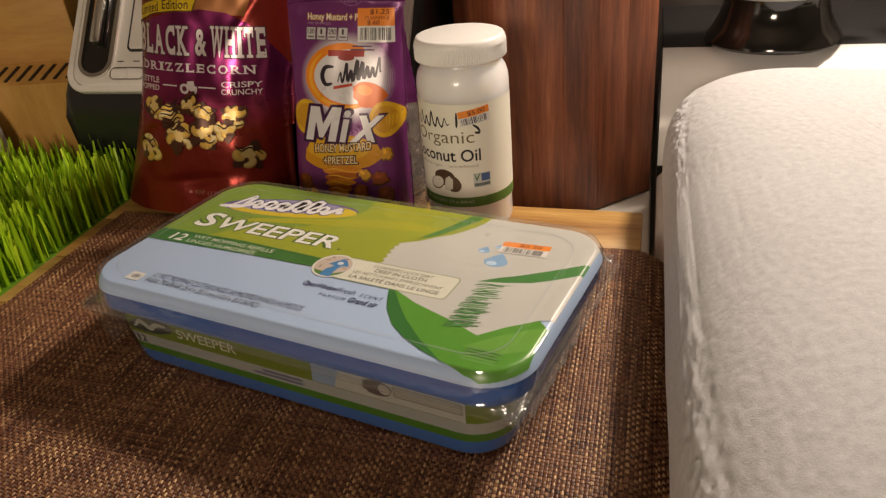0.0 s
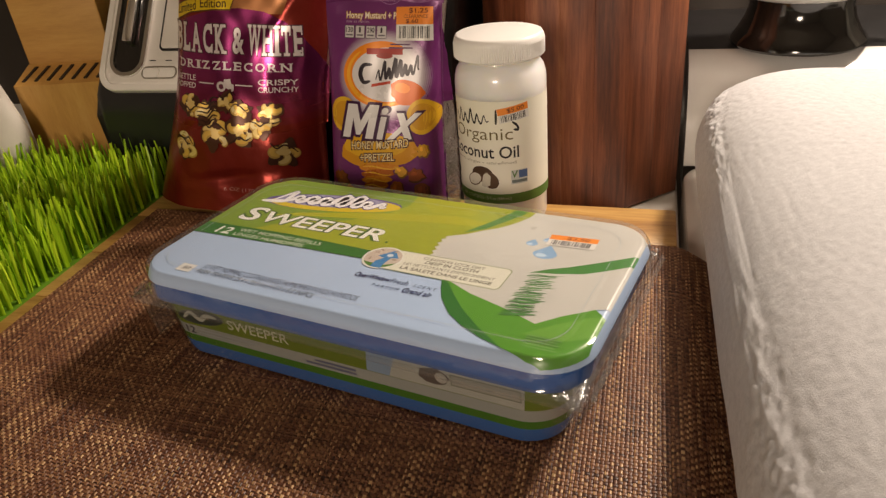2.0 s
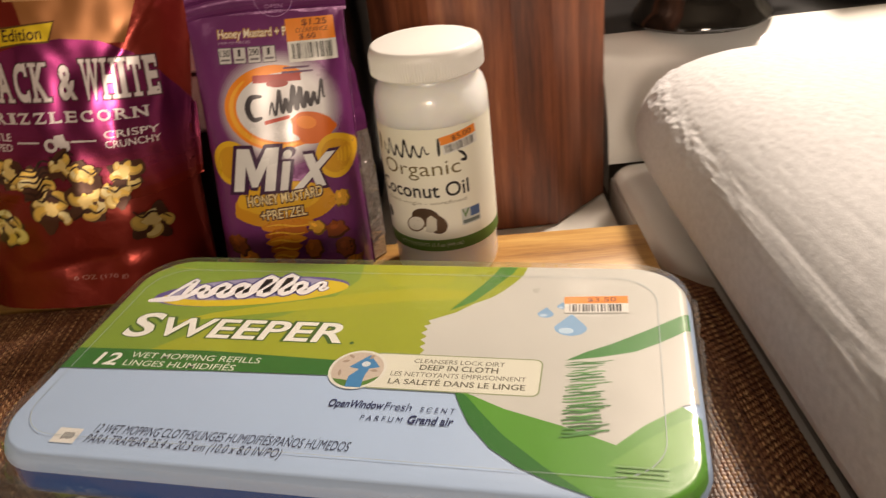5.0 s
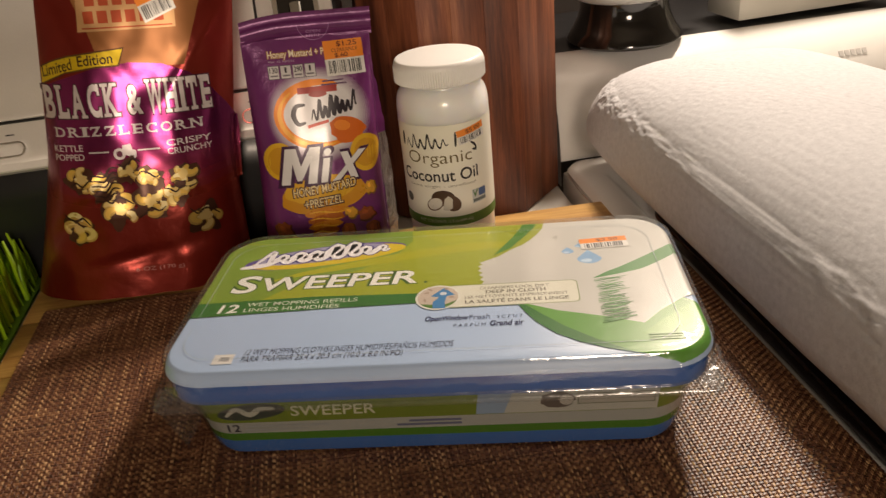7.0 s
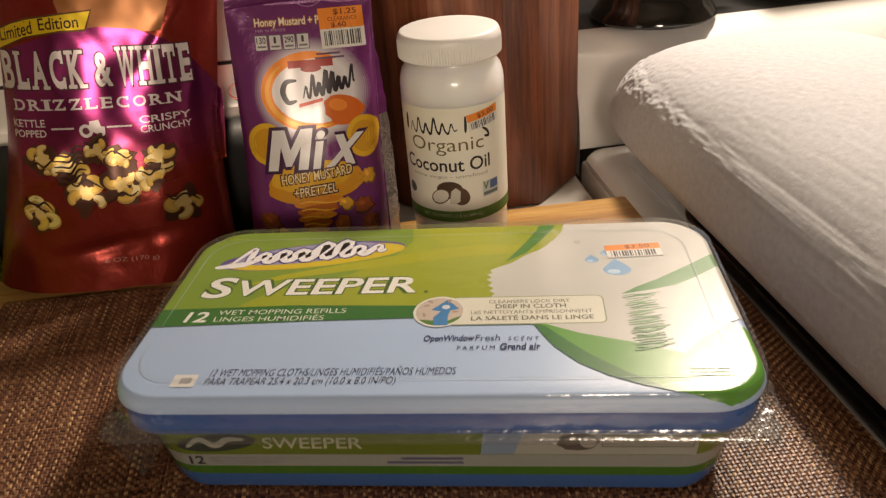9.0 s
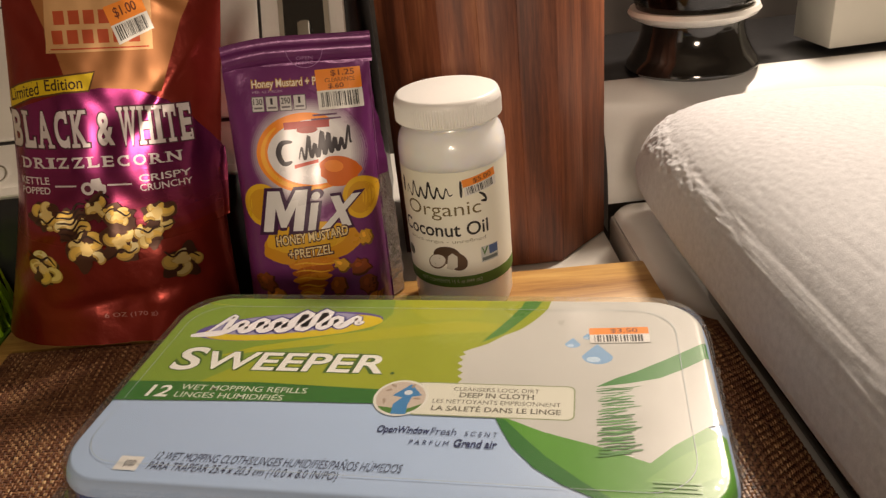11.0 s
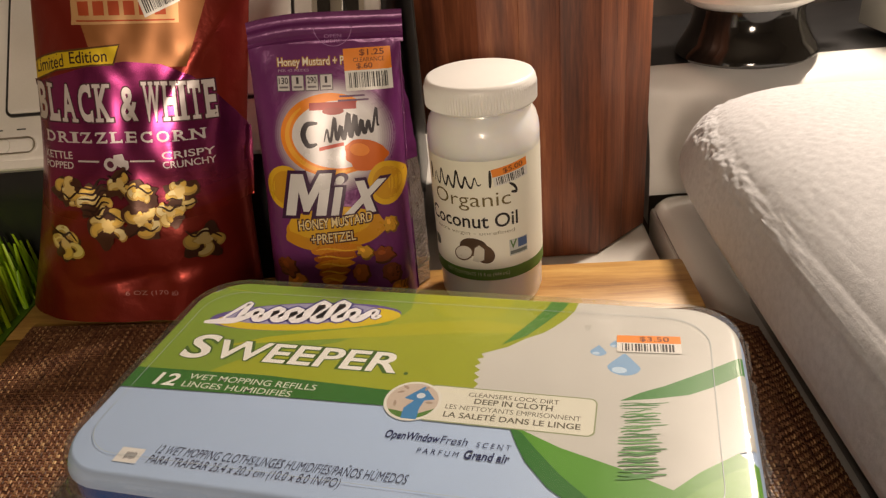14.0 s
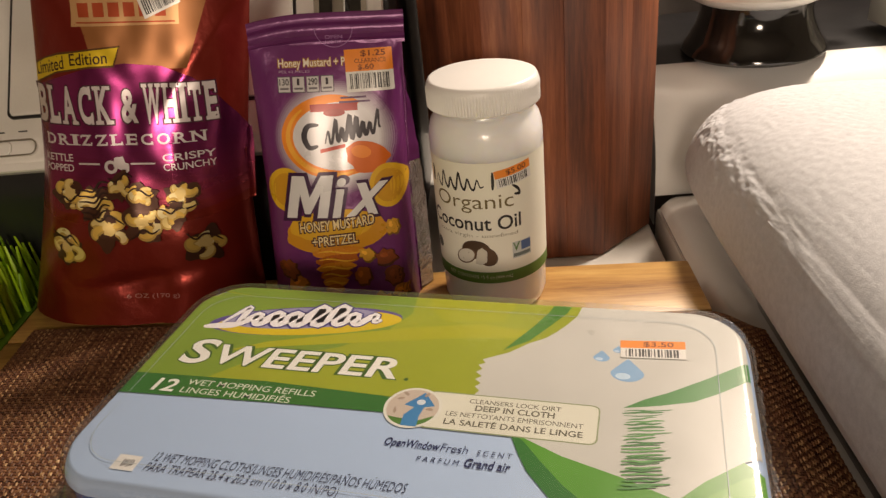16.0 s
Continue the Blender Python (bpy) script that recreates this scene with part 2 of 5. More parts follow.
def round_rect(hx, hy, r, n=10):
    pts = []
    for cx, cy, a0 in ((hx - r, hy - r, 0), (-hx + r, hy - r, 90), (-hx + r, -hy + r, 180), (hx - r, -hy + r, 270)):
        for k in range(n + 1):
            a = radians(a0 + 90 * k / n)
            pts.append((cx + r * math.cos(a), cy + r * math.sin(a)))
    return pts


def loft(levels, cap_lo=True, cap_hi=True):
    """Rounded rectangles (half x, half y, radius, z) joined upwards."""
    return bm_grid([[(x, y, z) for x, y in round_rect(hx, hy, r)] for hx, hy, r, z in levels], True, cap_lo, cap_hi)


def prism(outline, z0, z1, bevel=0.0):
    bm = bm_grid([[(x, y, z) for x, y in outline] for z in (z0, z1)], True, True, True)
    if bevel:
        bmesh.ops.bevel(bm, geom=[e for e in bm.edges], offset=bevel, segments=2, profile=0.5, affect="EDGES")
    return bm


def tube(points, r, n=10):
    rows = []
    for i, p in enumerate(points):
        p = Vector(p)
        d = (Vector(points[min(i + 1, len(points) - 1)]) - Vector(points[max(i - 1, 0)])).normalized()
        a = d.cross(Vector((0, 0, 1)))
        a = a.normalized() if a.length > 1e-4 else Vector((1, 0, 0))
        b = d.cross(a)
        rows.append([tuple(p + r * (math.cos(2 * math.pi * k / n) * a + math.sin(2 * math.pi * k / n) * b)) for k in range(n)])
    return bm_grid(rows, True, True, True)


KITCHEN = -16.5  # the counter, range and appliances stand turned by this about z
KX, KY = Vector((math.cos(radians(KITCHEN)), math.sin(radians(KITCHEN)))), Vector((-math.sin(radians(KITCHEN)), math.cos(radians(KITCHEN))))
COUNTER_Z, BOARD_Z, STOVE_Z, SHELF_Z = -0.045, -0.002, -0.02, 0.065

# ---- structure ----
room = pose(0, 0, 0, 0, 0, KITCHEN)
tagged(part("counter", box(-1.3, 0.068, -0.1, 0.90, COUNTER_Z - 0.04, COUNTER_Z, 0.004), COUNTER, None, "white laminate kitchen counter top", at=room), "", "counter", "", "structure")
tagged(part("floor", box(-1.8, 2.2, -2.4, 1.0, -0.99, -0.95), ROOM, None, "plain kitchen floor", at=room), "", "floor", "", "structure")
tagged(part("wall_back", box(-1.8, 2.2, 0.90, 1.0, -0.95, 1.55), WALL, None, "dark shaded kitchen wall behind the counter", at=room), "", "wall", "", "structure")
tagged(part("wall_left", box(-1.9, -1.8, -2.4, 1.0, -0.95, 1.55), ROOM, None, "plain cream kitchen wall", at=room), "", "wall", "", "structure")
tagged(part("wall_right", box(2.2, 2.3, -2.4, 1.0, -0.95, 1.55), ROOM, None, "plain cream kitchen wall", at=room), "", "wall", "", "structure")
tagged(part("wall_front", box(-1.8, 2.2, -2.5, -2.4, -0.95, 1.55), ROOM, None, "plain cream kitchen wall", at=room), "", "wall", "", "structure")
tagged(part("ceiling", box(-1.9, 2.3, -2.5, 1.0, 1.55, 1.6), ROOM, None, "plain cream ceiling", at=room), "", "ceiling", "", "structure")


def stove():
    t = thing("kitchen_range", room @ pose(0.072, 0, 0), "white enamel kitchen range with raised back shelf", "stove")
    part("body", box(0, 0.76, 0.0, 0.648, -0.9, STOVE_Z - 0.012, 0.004), ENAMEL, t)
    # cooktop with a rolled rim
    part("cooktop", loft([(0.38, 0.3105, 0.016, STOVE_Z - 0.012), (0.382, 0.3125, 0.018, STOVE_Z - 0.006), (0.379, 0.3095, 0.018, STOVE_Z - 0.0015), (0.374, 0.3045, 0.018, STOVE_Z), (0.358, 0.2885, 0.022, STOVE_Z), (0.3535, 0.284, 0.024, STOVE_Z - 0.0015), (0.350, 0.2805, 0.026, STOVE_Z - 0.006), (0.345, 0.2755, 0.026, STOVE_Z - 0.008)]), ENAMEL, t, at=pose(0.382, 0.333, 0))
    for bx, by, r in ((0.16, 0.44, 0.085), (0.56, 0.46, 0.105), (0.17, 0.16, 0.105), (0.56, 0.16, 0.085)):
        b = part("burner_bowl", lathe([(r + 0.008, -0.001), (r + 0.006, 0.003), (r, 0.003), (r - 0.006, -0.003), (r * 0.4, -0.012), (0.0, -0.012)]), BLACK_GLOSS, t, "black burner bowl with a chrome rim", at=pose(bx, by, STOVE_Z - 0.0075))
        part("trim_ring", lathe([(r + 0.009, 0.000), (r + 0.009, 0.005), (r + 0.004, 0.006), (r + 0.002, 0.004)]), CHROME, b, "chrome ring")
        for k in range(3):
            rr = r * (0.3 + 0.24 * k)
            part("coil", tube([(rr * math.cos(a), rr * math.sin(a), 0.004) for a in [2 * math.pi * i / 40 for i in range(40)]], 0.0035, 8), BLACK, b)
    # the back shelf: an upright face that rolls over into a wide ledge
    prof = [(0.6515, STOVE_Z - 0.004), (0.650, STOVE_Z + 0.002), (0.6525, 0.004), (0.657, 0.020), (0.664, 0.034), (0.674, 0.0465), (0.688, 0.0570), (0.702, 0.0625), (0.712, SHELF_Z), (0.716, SHELF_Z), (0.7165, SHELF_Z - 0.004), (0.7165, -0.05)]
    rows = [[(x, y, z) for y, z in prof] for x in (0.0, 0.002, 0.758, 0.76)]
    part("back_shelf", bm_grid(rows, False), ENAMEL, t, "white enamel ledge with rolled edge")
    part("rear_panel", box(0.0, 0.76, 0.717, 0.895, -0.05, SHELF_Z, 0.002), BLACK, t, "black rear panel behind the ledge")
    part("shelf_end", bm_grid([[(0.0, y, z) for y, z in prof], [(0.0, y, -0.05) for y, z in prof]], False), ENAMEL, t)
    # maker's mark as bars
    for k in range(5):
        part("mark_bar", box(0.292 + 0.0062 * k, 0.2965 + 0.0062 * k, -0.0028, 0.0028, 0.0, 0.0006), ENAMEL_GREY, t, "small grey printed mark", at=pose(0, 0.6670, 0.0385, 51))
    return t


stove()


def hood():
    t = thing("range_hood", room @ pose(0.45, 0.70, 0.72), "plain white range hood over the stove", "hood")
    part("canopy", bm_grid([[(-0.38, -0.3, 0), (0.38, -0.3, 0), (0.38, 0.17, 0), (-0.38, 0.17, 0)], [(-0.38, -0.28, 0.08), (0.38, -0.28, 0.08), (0.38, 0.17, 0.08), (-0.38, 0.17, 0.08)], [(-0.3, 0.0, 0.2), (0.3, 0.0, 0.2), (0.3, 0.17, 0.2), (-0.3, 0.17, 0.2)]], True, True, True), ENAMEL, t, smooth=False)
    return t


hood()

# ---- the cutting board and the place mat on it ----
def board():
    t = thing("cutting_board", pose(0, 0, 0), "thick acacia wood cutting board with uneven grain", "cutting board")
    bl, br = Vector((-0.2035, 0.6102)), Vector((0.2045, 0.4725))
    left, right = Vector((-0.256, -0.967)) * 0.44, Vector((-0.285, -0.958)) * 0.40
    n = 7
    for k in range(n):
        a, b = k / n, (k + 1) / n
        p, q, r, s = bl + left * a, br + right * a, br + right * b, bl + left * b
        e = 0.0003
        o = [(s.x, s.y + e), (r.x, r.y + e), (q.x, q.y), (p.x, p.y)]
        turn = math.degrees(math.atan2(q.y - p.y, q.x - p.x))
        inv = pose((p.x + q.x) / 2, (p.y + s.y) / 2, 0, 0, 0, turn).inverted()
        loc = [tuple((inv @ Vector((x, y, 0)))[:2]) for x, y in o]
        part("stave", prism(loc, COUNTER_Z + 0.002, BOARD_Z, 0.0016), ACACIA, t, at=inv.inverted())
    return t


board()

MAT_BL, MAT_BR = Vector((-0.204, 0.556)), Vector((0.214, 0.4045))
MAT_L, MAT_R = Vector((-0.255, -0.967)) * 0.31, Vector((-0.285, -0.958)) * 0.31


def mat_point(a, b):
    """A point of the place mat: a across from its left edge, b down from its far edge, both 0 to 1; past the board it sags."""
    p = (MAT_BL + MAT_L * b) * (1 - a) + (MAT_BR + MAT_R * b) * a
    edge = 0.2045 + (p.y - 0.4725) * 0.2975
    over = max(0.0, p.x - edge + 0.004)
    back = 0.004 * max(0, a - 0.75) * math.sin(math.pi * min(1, b * 3))
    return p.x, p.y, -0.0008 - 0.0165 * (1 - math.exp(-26.0 * over * over / 0.0165)) + back


def place_mat():
    # basket weave: every crossing shows two strands side by side
    na, nb = 214, 148
    ridge = (-0.0004, 0.0006, 0.0001, 0.0006, -0.0004)
    verts, faces = [], []
    for j in range(nb):
        for i in range(na):
            base = len(verts)
            warp = (i + j) % 2 == 0
            for q in range(3):
                for p in range(5):
                    across, along = 0.5 + (p / 4 - 0.5) * 0.93, q / 2
                    u, v = (across, along) if warp else (along, across)
                    x, y, z = mat_point((i + u) / na, (j + v) / nb)
                    verts.append((x, y, z + ridge[p] + (0.0002 if q == 1 else 0.0) - (0.0 if warp else 0.00015)))
            for q in range(2):
                for p in range(4):
                    o = base + q * 5 + p
                    faces.append((o, o + 1, o + 6, o + 5) if warp else (o, o + 5, o + 6, o + 1))
    me = bpy.data.meshes.new("threads")
    me.from_pydata(verts, [], faces)
    me.polygons.foreach_set("use_smooth", [True] * len(me.polygons))
    uv = me.uv_layers.new(name="thread")
    weft = me.attributes.new("weft", "FLOAT", "POINT")
    cells = np.arange(na * nb)
    ci, cj = cells % na, cells // na
    weft.data.foreach_set("value", np.repeat((ci + cj) % 2, 15).astype(np.float32))
    second = np.tile(np.array([0, 0, 0.5, 0.5]), 2)  # which of the two strands a face belongs to
    weft_cell = ((ci + cj) % 2)[:, None]
    u = ci[:, None] + second[None, :] * (1 - weft_cell)
    v = cj[:, None] + second[None, :] * weft_cell
    strand = np.stack([u, v], 2).reshape(-1, 2)
    uv.data.foreach_set("uv", np.repeat(strand, 4, axis=0).astype(np.float32).ravel())
    t = thing("place_mat", pose(0, 0, 0), "brown woven vinyl place mat lying on the board", "place mat")
    tagged(part("threads", me, WEAVE, t, "coarse brown and tan basket weave"), "", "", "", "stuff")
    rows = [[(x, y, z - 0.0007) for x, y, z in [mat_point(i / 40, j / 30) for i in range(41)]] for j in range(31)]
    part("backing", bm_grid(rows), plain("mat_backing", (0.022, 0.009, 0.006), 0.7), t)
    return t


place_mat()


# ---- white plush pillow on the range ----
def pillow():
    t = thing("pillow", room @ pose(0.196, 0.352, 0.028, 0, 0, 0.5), "white plush pillow with thick crumpled welt, on the stove", "pillow")
    hx, hy = 0.121, 0.286
    nu, nv = 840, 230

    def sp(v, p):
        return math.copysign(abs(v) ** p, v)

    rows = []
    for j in range(nv + 1):
        phi = -math.pi / 2 + math.pi * j / nv
        row = []
        for i in range(nu):
            th = 2 * math.pi * i / nu
            e = 0.29 + 0.27 * max(0.0, math.sin(phi))
            c, s = sp(math.cos(th), e), sp(math.sin(th), e)
            r = sp(math.cos(phi), 0.62 if phi > 0 else 0.60)
            up = sp(math.sin(phi), 0.85) * (0.066 if phi > 0 else 0.032)
            x, y = hx * c * r, hy * s * (sp(math.cos(phi), 0.42) if phi > 0 else r)
            # the body sinks towards its far side
            if phi > 0:
                up *= 1.0 - 0.06 * (x / hx) - 0.16 * max(0.0, x / hx) ** 2
            band = math.exp(-((math.degrees(phi) - 23) / 8.5) ** 2)
            w = Vector((x, y, up))
            lump = noise.noise(w * 190) * 0.5 + noise.noise(w * 420) * 0.5
            fold = abs(noise.noise(Vector((x * 110, y * 110, up * 150)))) ** 0.7
            groove = math.exp(-((math.degrees(phi) - 31) / 2.5) ** 2)
            k = band * (0.0007 + 0.0016 * lump + 0.0014 * fold) - 0.0006 * groove * (0.5 + 0.8 * abs(noise.noise(w * 40))) + 0.0006 * math.exp(-((math.degrees(phi) - 26) / 5.0) ** 2) * max(0.0, math.sin(th)) * math.sin((x + 0.35 * y) * 420) + 0.0011 * noise.noise(w * 14) + 0.0003 * noise.noise(w * 300)
            nrm = Vector((x / hx ** 2, y / hy ** 2, up / 0.06 ** 2)).normalized() if j not in (0, nv) else Vector((0, 0, 1 if j else -1))
            row.append(tuple(w + nrm * k))
        rows.append(row)
    part("cover", bm_grid(rows, True, True, True), PLUSH, t)
    return t


pillow()


def griddle():
    t = thing("griddle", room @ pose(0.2095, 0.300, 0), "black flat griddle lying under the pillow", "griddle")
    z = STOVE_Z + 0.001
    part("plate", loft([(0.1085, 0.198, 0.030, z), (0.115, 0.205, 0.034, z + 0.003), (0.117, 0.207, 0.036, z + 0.012), (0.116, 0.206, 0.035, z + 0.0138), (0.112, 0.202, 0.032, z + 0.0138), (0.109, 0.199, 0.030, z + 0.010)]), BLACK_GLOSS, t)
    return t


griddle()


# ---- dark wooden knife block ----
def octagon_block():
    t = thing("knife_block", pose(0.191, 0.566, COUNTER_Z, 0, 0, KITCHEN), "tall dark red-brown wooden eight-sided block", "knife block")
    f, c = 0.082, 0.062
    d = c * math.sqrt(0.5)
    o = [(-f, 0), (0, 0), (d, d), (d, d + f), (0, 2 * d + f), (-f, 2 * d + f), (-f - d, d + f), (-f - d, d)]
    cx, cy = -f / 2, d + f / 2
    n = len(o)
    for k in range(n):
        a, b = Vector(o[k]), Vector(o[(k + 1) % n])
        m = 3 if k % 2 == 0 else 2
        for q in range(m):
            p0, p1 = a.lerp(b, q / m), a.lerp(b, (q + 1) / m)
            cen = Vector((cx, cy))
            i0, i1 = p0.lerp(cen, 0.3), p1.lerp(cen, 0.3)
            part("stave", prism([tuple(p0), tuple(p1), tuple(i1), tuple(i0)], 0.002 if k % 2 else 0.001, 0.30, 0.0004), BLOCK, t)
    part("core", prism([(cx + (x - cx) * 0.75, cy + (y - cy) * 0.75) for x, y in o], 0.0, 0.295), BLOCK, t)
    return t


octagon_block()


# ---- coconut oil jar ----
JAR_R = 0.0313


def jar():
    t = thing("oil_jar", pose(0.0800, 0.4835, BOARD_Z), "clear plastic jar of white coconut oil with white cap", "jar")
    part("body", lathe([(0.0, 0.0), (0.020, 0.0), (0.025, 0.001), (0.0288, 0.004), (0.0304, 0.009), (0.0304, 0.023), (JAR_R, 0.026), (JAR_R, 0.101), (JAR_R, 0.107), (0.0309, 0.111), (0.0296, 0.1158), (0.0272, 0.1194), (0.0260, 0.121), (0.0260, 0.126), (0.0, 0.126)], 96), OIL, t)
    n = 120
    rows = []
    for r, z, k in ((0.0280, 0.1230, 0), (0.0294, 0.1230, 0), (0.0301, 0.1242, 1), (0.0301, 0.1330, 1), (0.0299, 0.1360, 0), (0.0289, 0.1378, 0), (0.0277, 0.1383, 0), (0.001, 0.1385, 0)):
        rows.append([((r + (0.0006 if k and i % 2 else 0)) * math.cos(2 * math.pi * i / (2 * n)), (r + (0.0006 if k and i % 2 else 0)) * math.sin(2 * math.pi * i / (2 * n)), z) for i in range(2 * n)])
    part("cap", bm_grid(rows, True, True, True), LID_WHITE, t, "ribbed white screw cap")
    return t


oil_jar = jar()


# ---- tub of mopping cloths ----
TUB_TOP = 0.0545


TUB_MID = 0.0026  # the tub's body sits this far along x from the middle of its print


def label_z(x, y):
    """The height of the tub's label, which rolls down at its edge."""
    qx, qy = abs(x - TUB_MID) - (0.1264 - 0.0205), abs(y) - (0.0648 - 0.0205)
    e = math.hypot(max(qx, 0), max(qy, 0)) + min(max(qx, qy), 0) - 0.0205
    return TUB_TOP - 0.0058 * (max(0.0, min(e, 0.0042)) / 0.004) ** 2


def tub():
    t = thing("cloth_tub", pose(0.0, 0.3445, 0.0002, 0, 0, -29.2), "blue and green tub of wet mopping cloths in clear wrap", "tub")
    mid = pose(TUB_MID, 0, 0)
    # band colours are lowered to carry the shade on the tub's side
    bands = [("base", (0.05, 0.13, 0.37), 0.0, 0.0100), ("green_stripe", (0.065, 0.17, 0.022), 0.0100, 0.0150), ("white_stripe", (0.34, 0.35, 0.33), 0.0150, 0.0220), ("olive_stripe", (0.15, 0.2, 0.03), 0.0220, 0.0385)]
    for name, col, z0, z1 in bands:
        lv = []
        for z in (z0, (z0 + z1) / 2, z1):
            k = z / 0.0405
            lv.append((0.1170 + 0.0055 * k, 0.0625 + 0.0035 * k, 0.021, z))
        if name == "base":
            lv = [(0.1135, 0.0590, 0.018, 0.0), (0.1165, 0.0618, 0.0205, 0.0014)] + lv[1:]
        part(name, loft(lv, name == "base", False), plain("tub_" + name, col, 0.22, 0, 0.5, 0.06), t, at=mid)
    part("lid_side", loft([(0.1220, 0.0650, 0.021, 0.0370), (0.1285, 0.0690, 0.023, 0.0376), (0.1294, 0.0683, 0.0240, 0.0450), (0.1298, 0.0681, 0.0240, 0.0490)]), plain("lid_blue", (0.026, 0.11, 0.38), 0.18, 0, 0.6, 0.08), t, "blue plastic lid rim", at=mid)
    rings = [[(x + TUB_MID, y, label_z(x + TUB_MID, y) - 0.0003) for x, y in round_rect(0.1264 + e, 0.0648 + e, 0.0205 + e)] for e in (0.0042, 0.0037, 0.003, 0.0022, 0.0014, 0.0007, 0.0)]
    part("label", bm_grid(rings, True, False, True), plain("label_sky_blue", (0.42, 0.56, 0.80), 0.35, 0, 0, 0.03), t, "pale blue printed top label")
    # the flange keeps nearly square corners, bent down a little and dented
    outer, inner = round_rect(0.1312, 0.0724, 0.0040), round_rect(0.1300, 0.0695, 0.0243)
    rows = []
    for f, drop_by in ((0.0, 0.0), (0.35, 0.0006), (0.7, 0.0010), (0.93, 0.0014), (1.0, 0.0026), (0.985, 0.0031)):
        row = []
        for (ax, ay), (bx, by) in zip(inner, outer):
            x, y = ax + (bx - ax) * f, ay + (by - ay) * f
            reach = math.hypot(bx - ax, by - ay) / 0.012
            row.append((x, y, 0.0398 - drop_by - 0.0010 * f * reach + 0.0016 * f * reach * noise.noise(Vector((x * 260, y * 260, 3.0)))))
        rows.append(row)
    part("flange", bm_grid(rows, True), FLANGE, t, "clear plastic flange with square corners", at=mid)
    # clear dome over label and rim
    cover = part("clear_cover", loft([(0.1294, 0.0678, 0.0235, 0.0556), (0.1271, 0.0655, 0.0210, 0.0566), (0.1196, 0.0588, 0.0190, 0.0566), (0.1188, 0.0580, 0.0180, 0.0560), (0.1175, 0.0567, 0.0180, 0.0559)], False, True), FILM, t, "clear plastic cover with moulded rim", at=mid)
    skirt = part("cover_side", loft([(0.1318, 0.0714, 0.0235, 0.0398), (0.1313, 0.0709, 0.0250, 0.0410), (0.1312, 0.0696, 0.0250, 0.0485), (0.1307, 0.0691, 0.0245, 0.0530), (0.1294, 0.0678, 0.0235, 0.0556)], False, False), RIM, t, "glossy clear side of the cover", at=mid)
    skirt.visible_shadow = False
    cover.visible_shadow = False
    wrap = part("side_wrap", loft([(0.1180, 0.0636, 0.0215, 0.0012), (0.1195, 0.0650, 0.022, 0.012), (0.1215, 0.0668, 0.023, 0.028), (0.1262, 0.0702, 0.023, 0.0372)], False, False), WRAP, t, "clear wrap drawn round the side, tinted for shade", at=mid)
    wrap.visible_shadow = False
    for sx, sy in ((1, 1), (1, -1), (-1, -1), (-1, 1)):
        rows = []
        for j in range(15):
            row = []
            for i in range(15):
                u, v = i / 14, j / 14
                x, y = 0.1185 + 0.0130 * u, 0.0600 + 0.0128 * v
                crease = noise.noise(Vector((sx * 3 + 5.2 * u, sy * 5 + 5.2 * v, 0.4))) + 0.5 * noise.noise(Vector((sx + 11 * u, sy + 11 * v, 2.4)))
                row.append((sx * x, sy * y, 0.0412 - 0.0030 * u * v + 0.0011 * crease * (0.3 + u + v)))
            rows.append(row)
        part("wrap_corner", bm_grid(rows), CRUMPLED, t, "crumpled clear wrap at the corner", at=mid)
    # gathered wrap along the short ends
    for sx in (1, -1):
        rows = []
        for j in range(60):
            y = -0.066 + 0.132 * j / 59
            q = 0.0012 * noise.noise(Vector((y * 130, sx * 3, 0)))
            rows.append([(sx * (0.1330 + q), y, 0.0395), (sx * (0.1352 + 1.5 * q), y, 0.0375 + q), (sx * (0.1310 + q), y, 0.030), (sx * (0.1270 + 0.5 * q), y, 0.020), (sx * 0.1225, y, 0.010)])
        part("wrap_end", bm_grid(rows), CRUMPLED, t, "gathered clear wrap", at=mid)
    return t


cloth_tub = tub()


# ---- snack bags ----
CORN_H, MIX_H = 0.262, 0.174


def corn_half(z):
    return 0.0615 + 0.014 * max(0.0, 1 - z / 0.10) ** 1.3


def corn_mid(z):
    return -0.006 + 0.125 * z


# foil folds: middle across and up, turn, half width, depth
CREASES = [(-0.045, 0.135, 1.2, 0.004, -0.003), (-0.030, 0.195, -0.9, 0.005, -0.004), (0.055, 0.165, 0.9, 0.0035, 0.003), (0.066, 0.115, 1.5, 0.005, -0.004), (0.058, 0.07, -1.1, 0.005, -0.003), (-0.050, 0.05, 0.7, 0.005, -0.003), (0.0, 0.028, 0.15, 0.004, -0.0022), (0.040, 0.205, -0.5, 0.004, 0.0025), (-0.045, 0.085, 1.45, 0.004, 0.0022)]


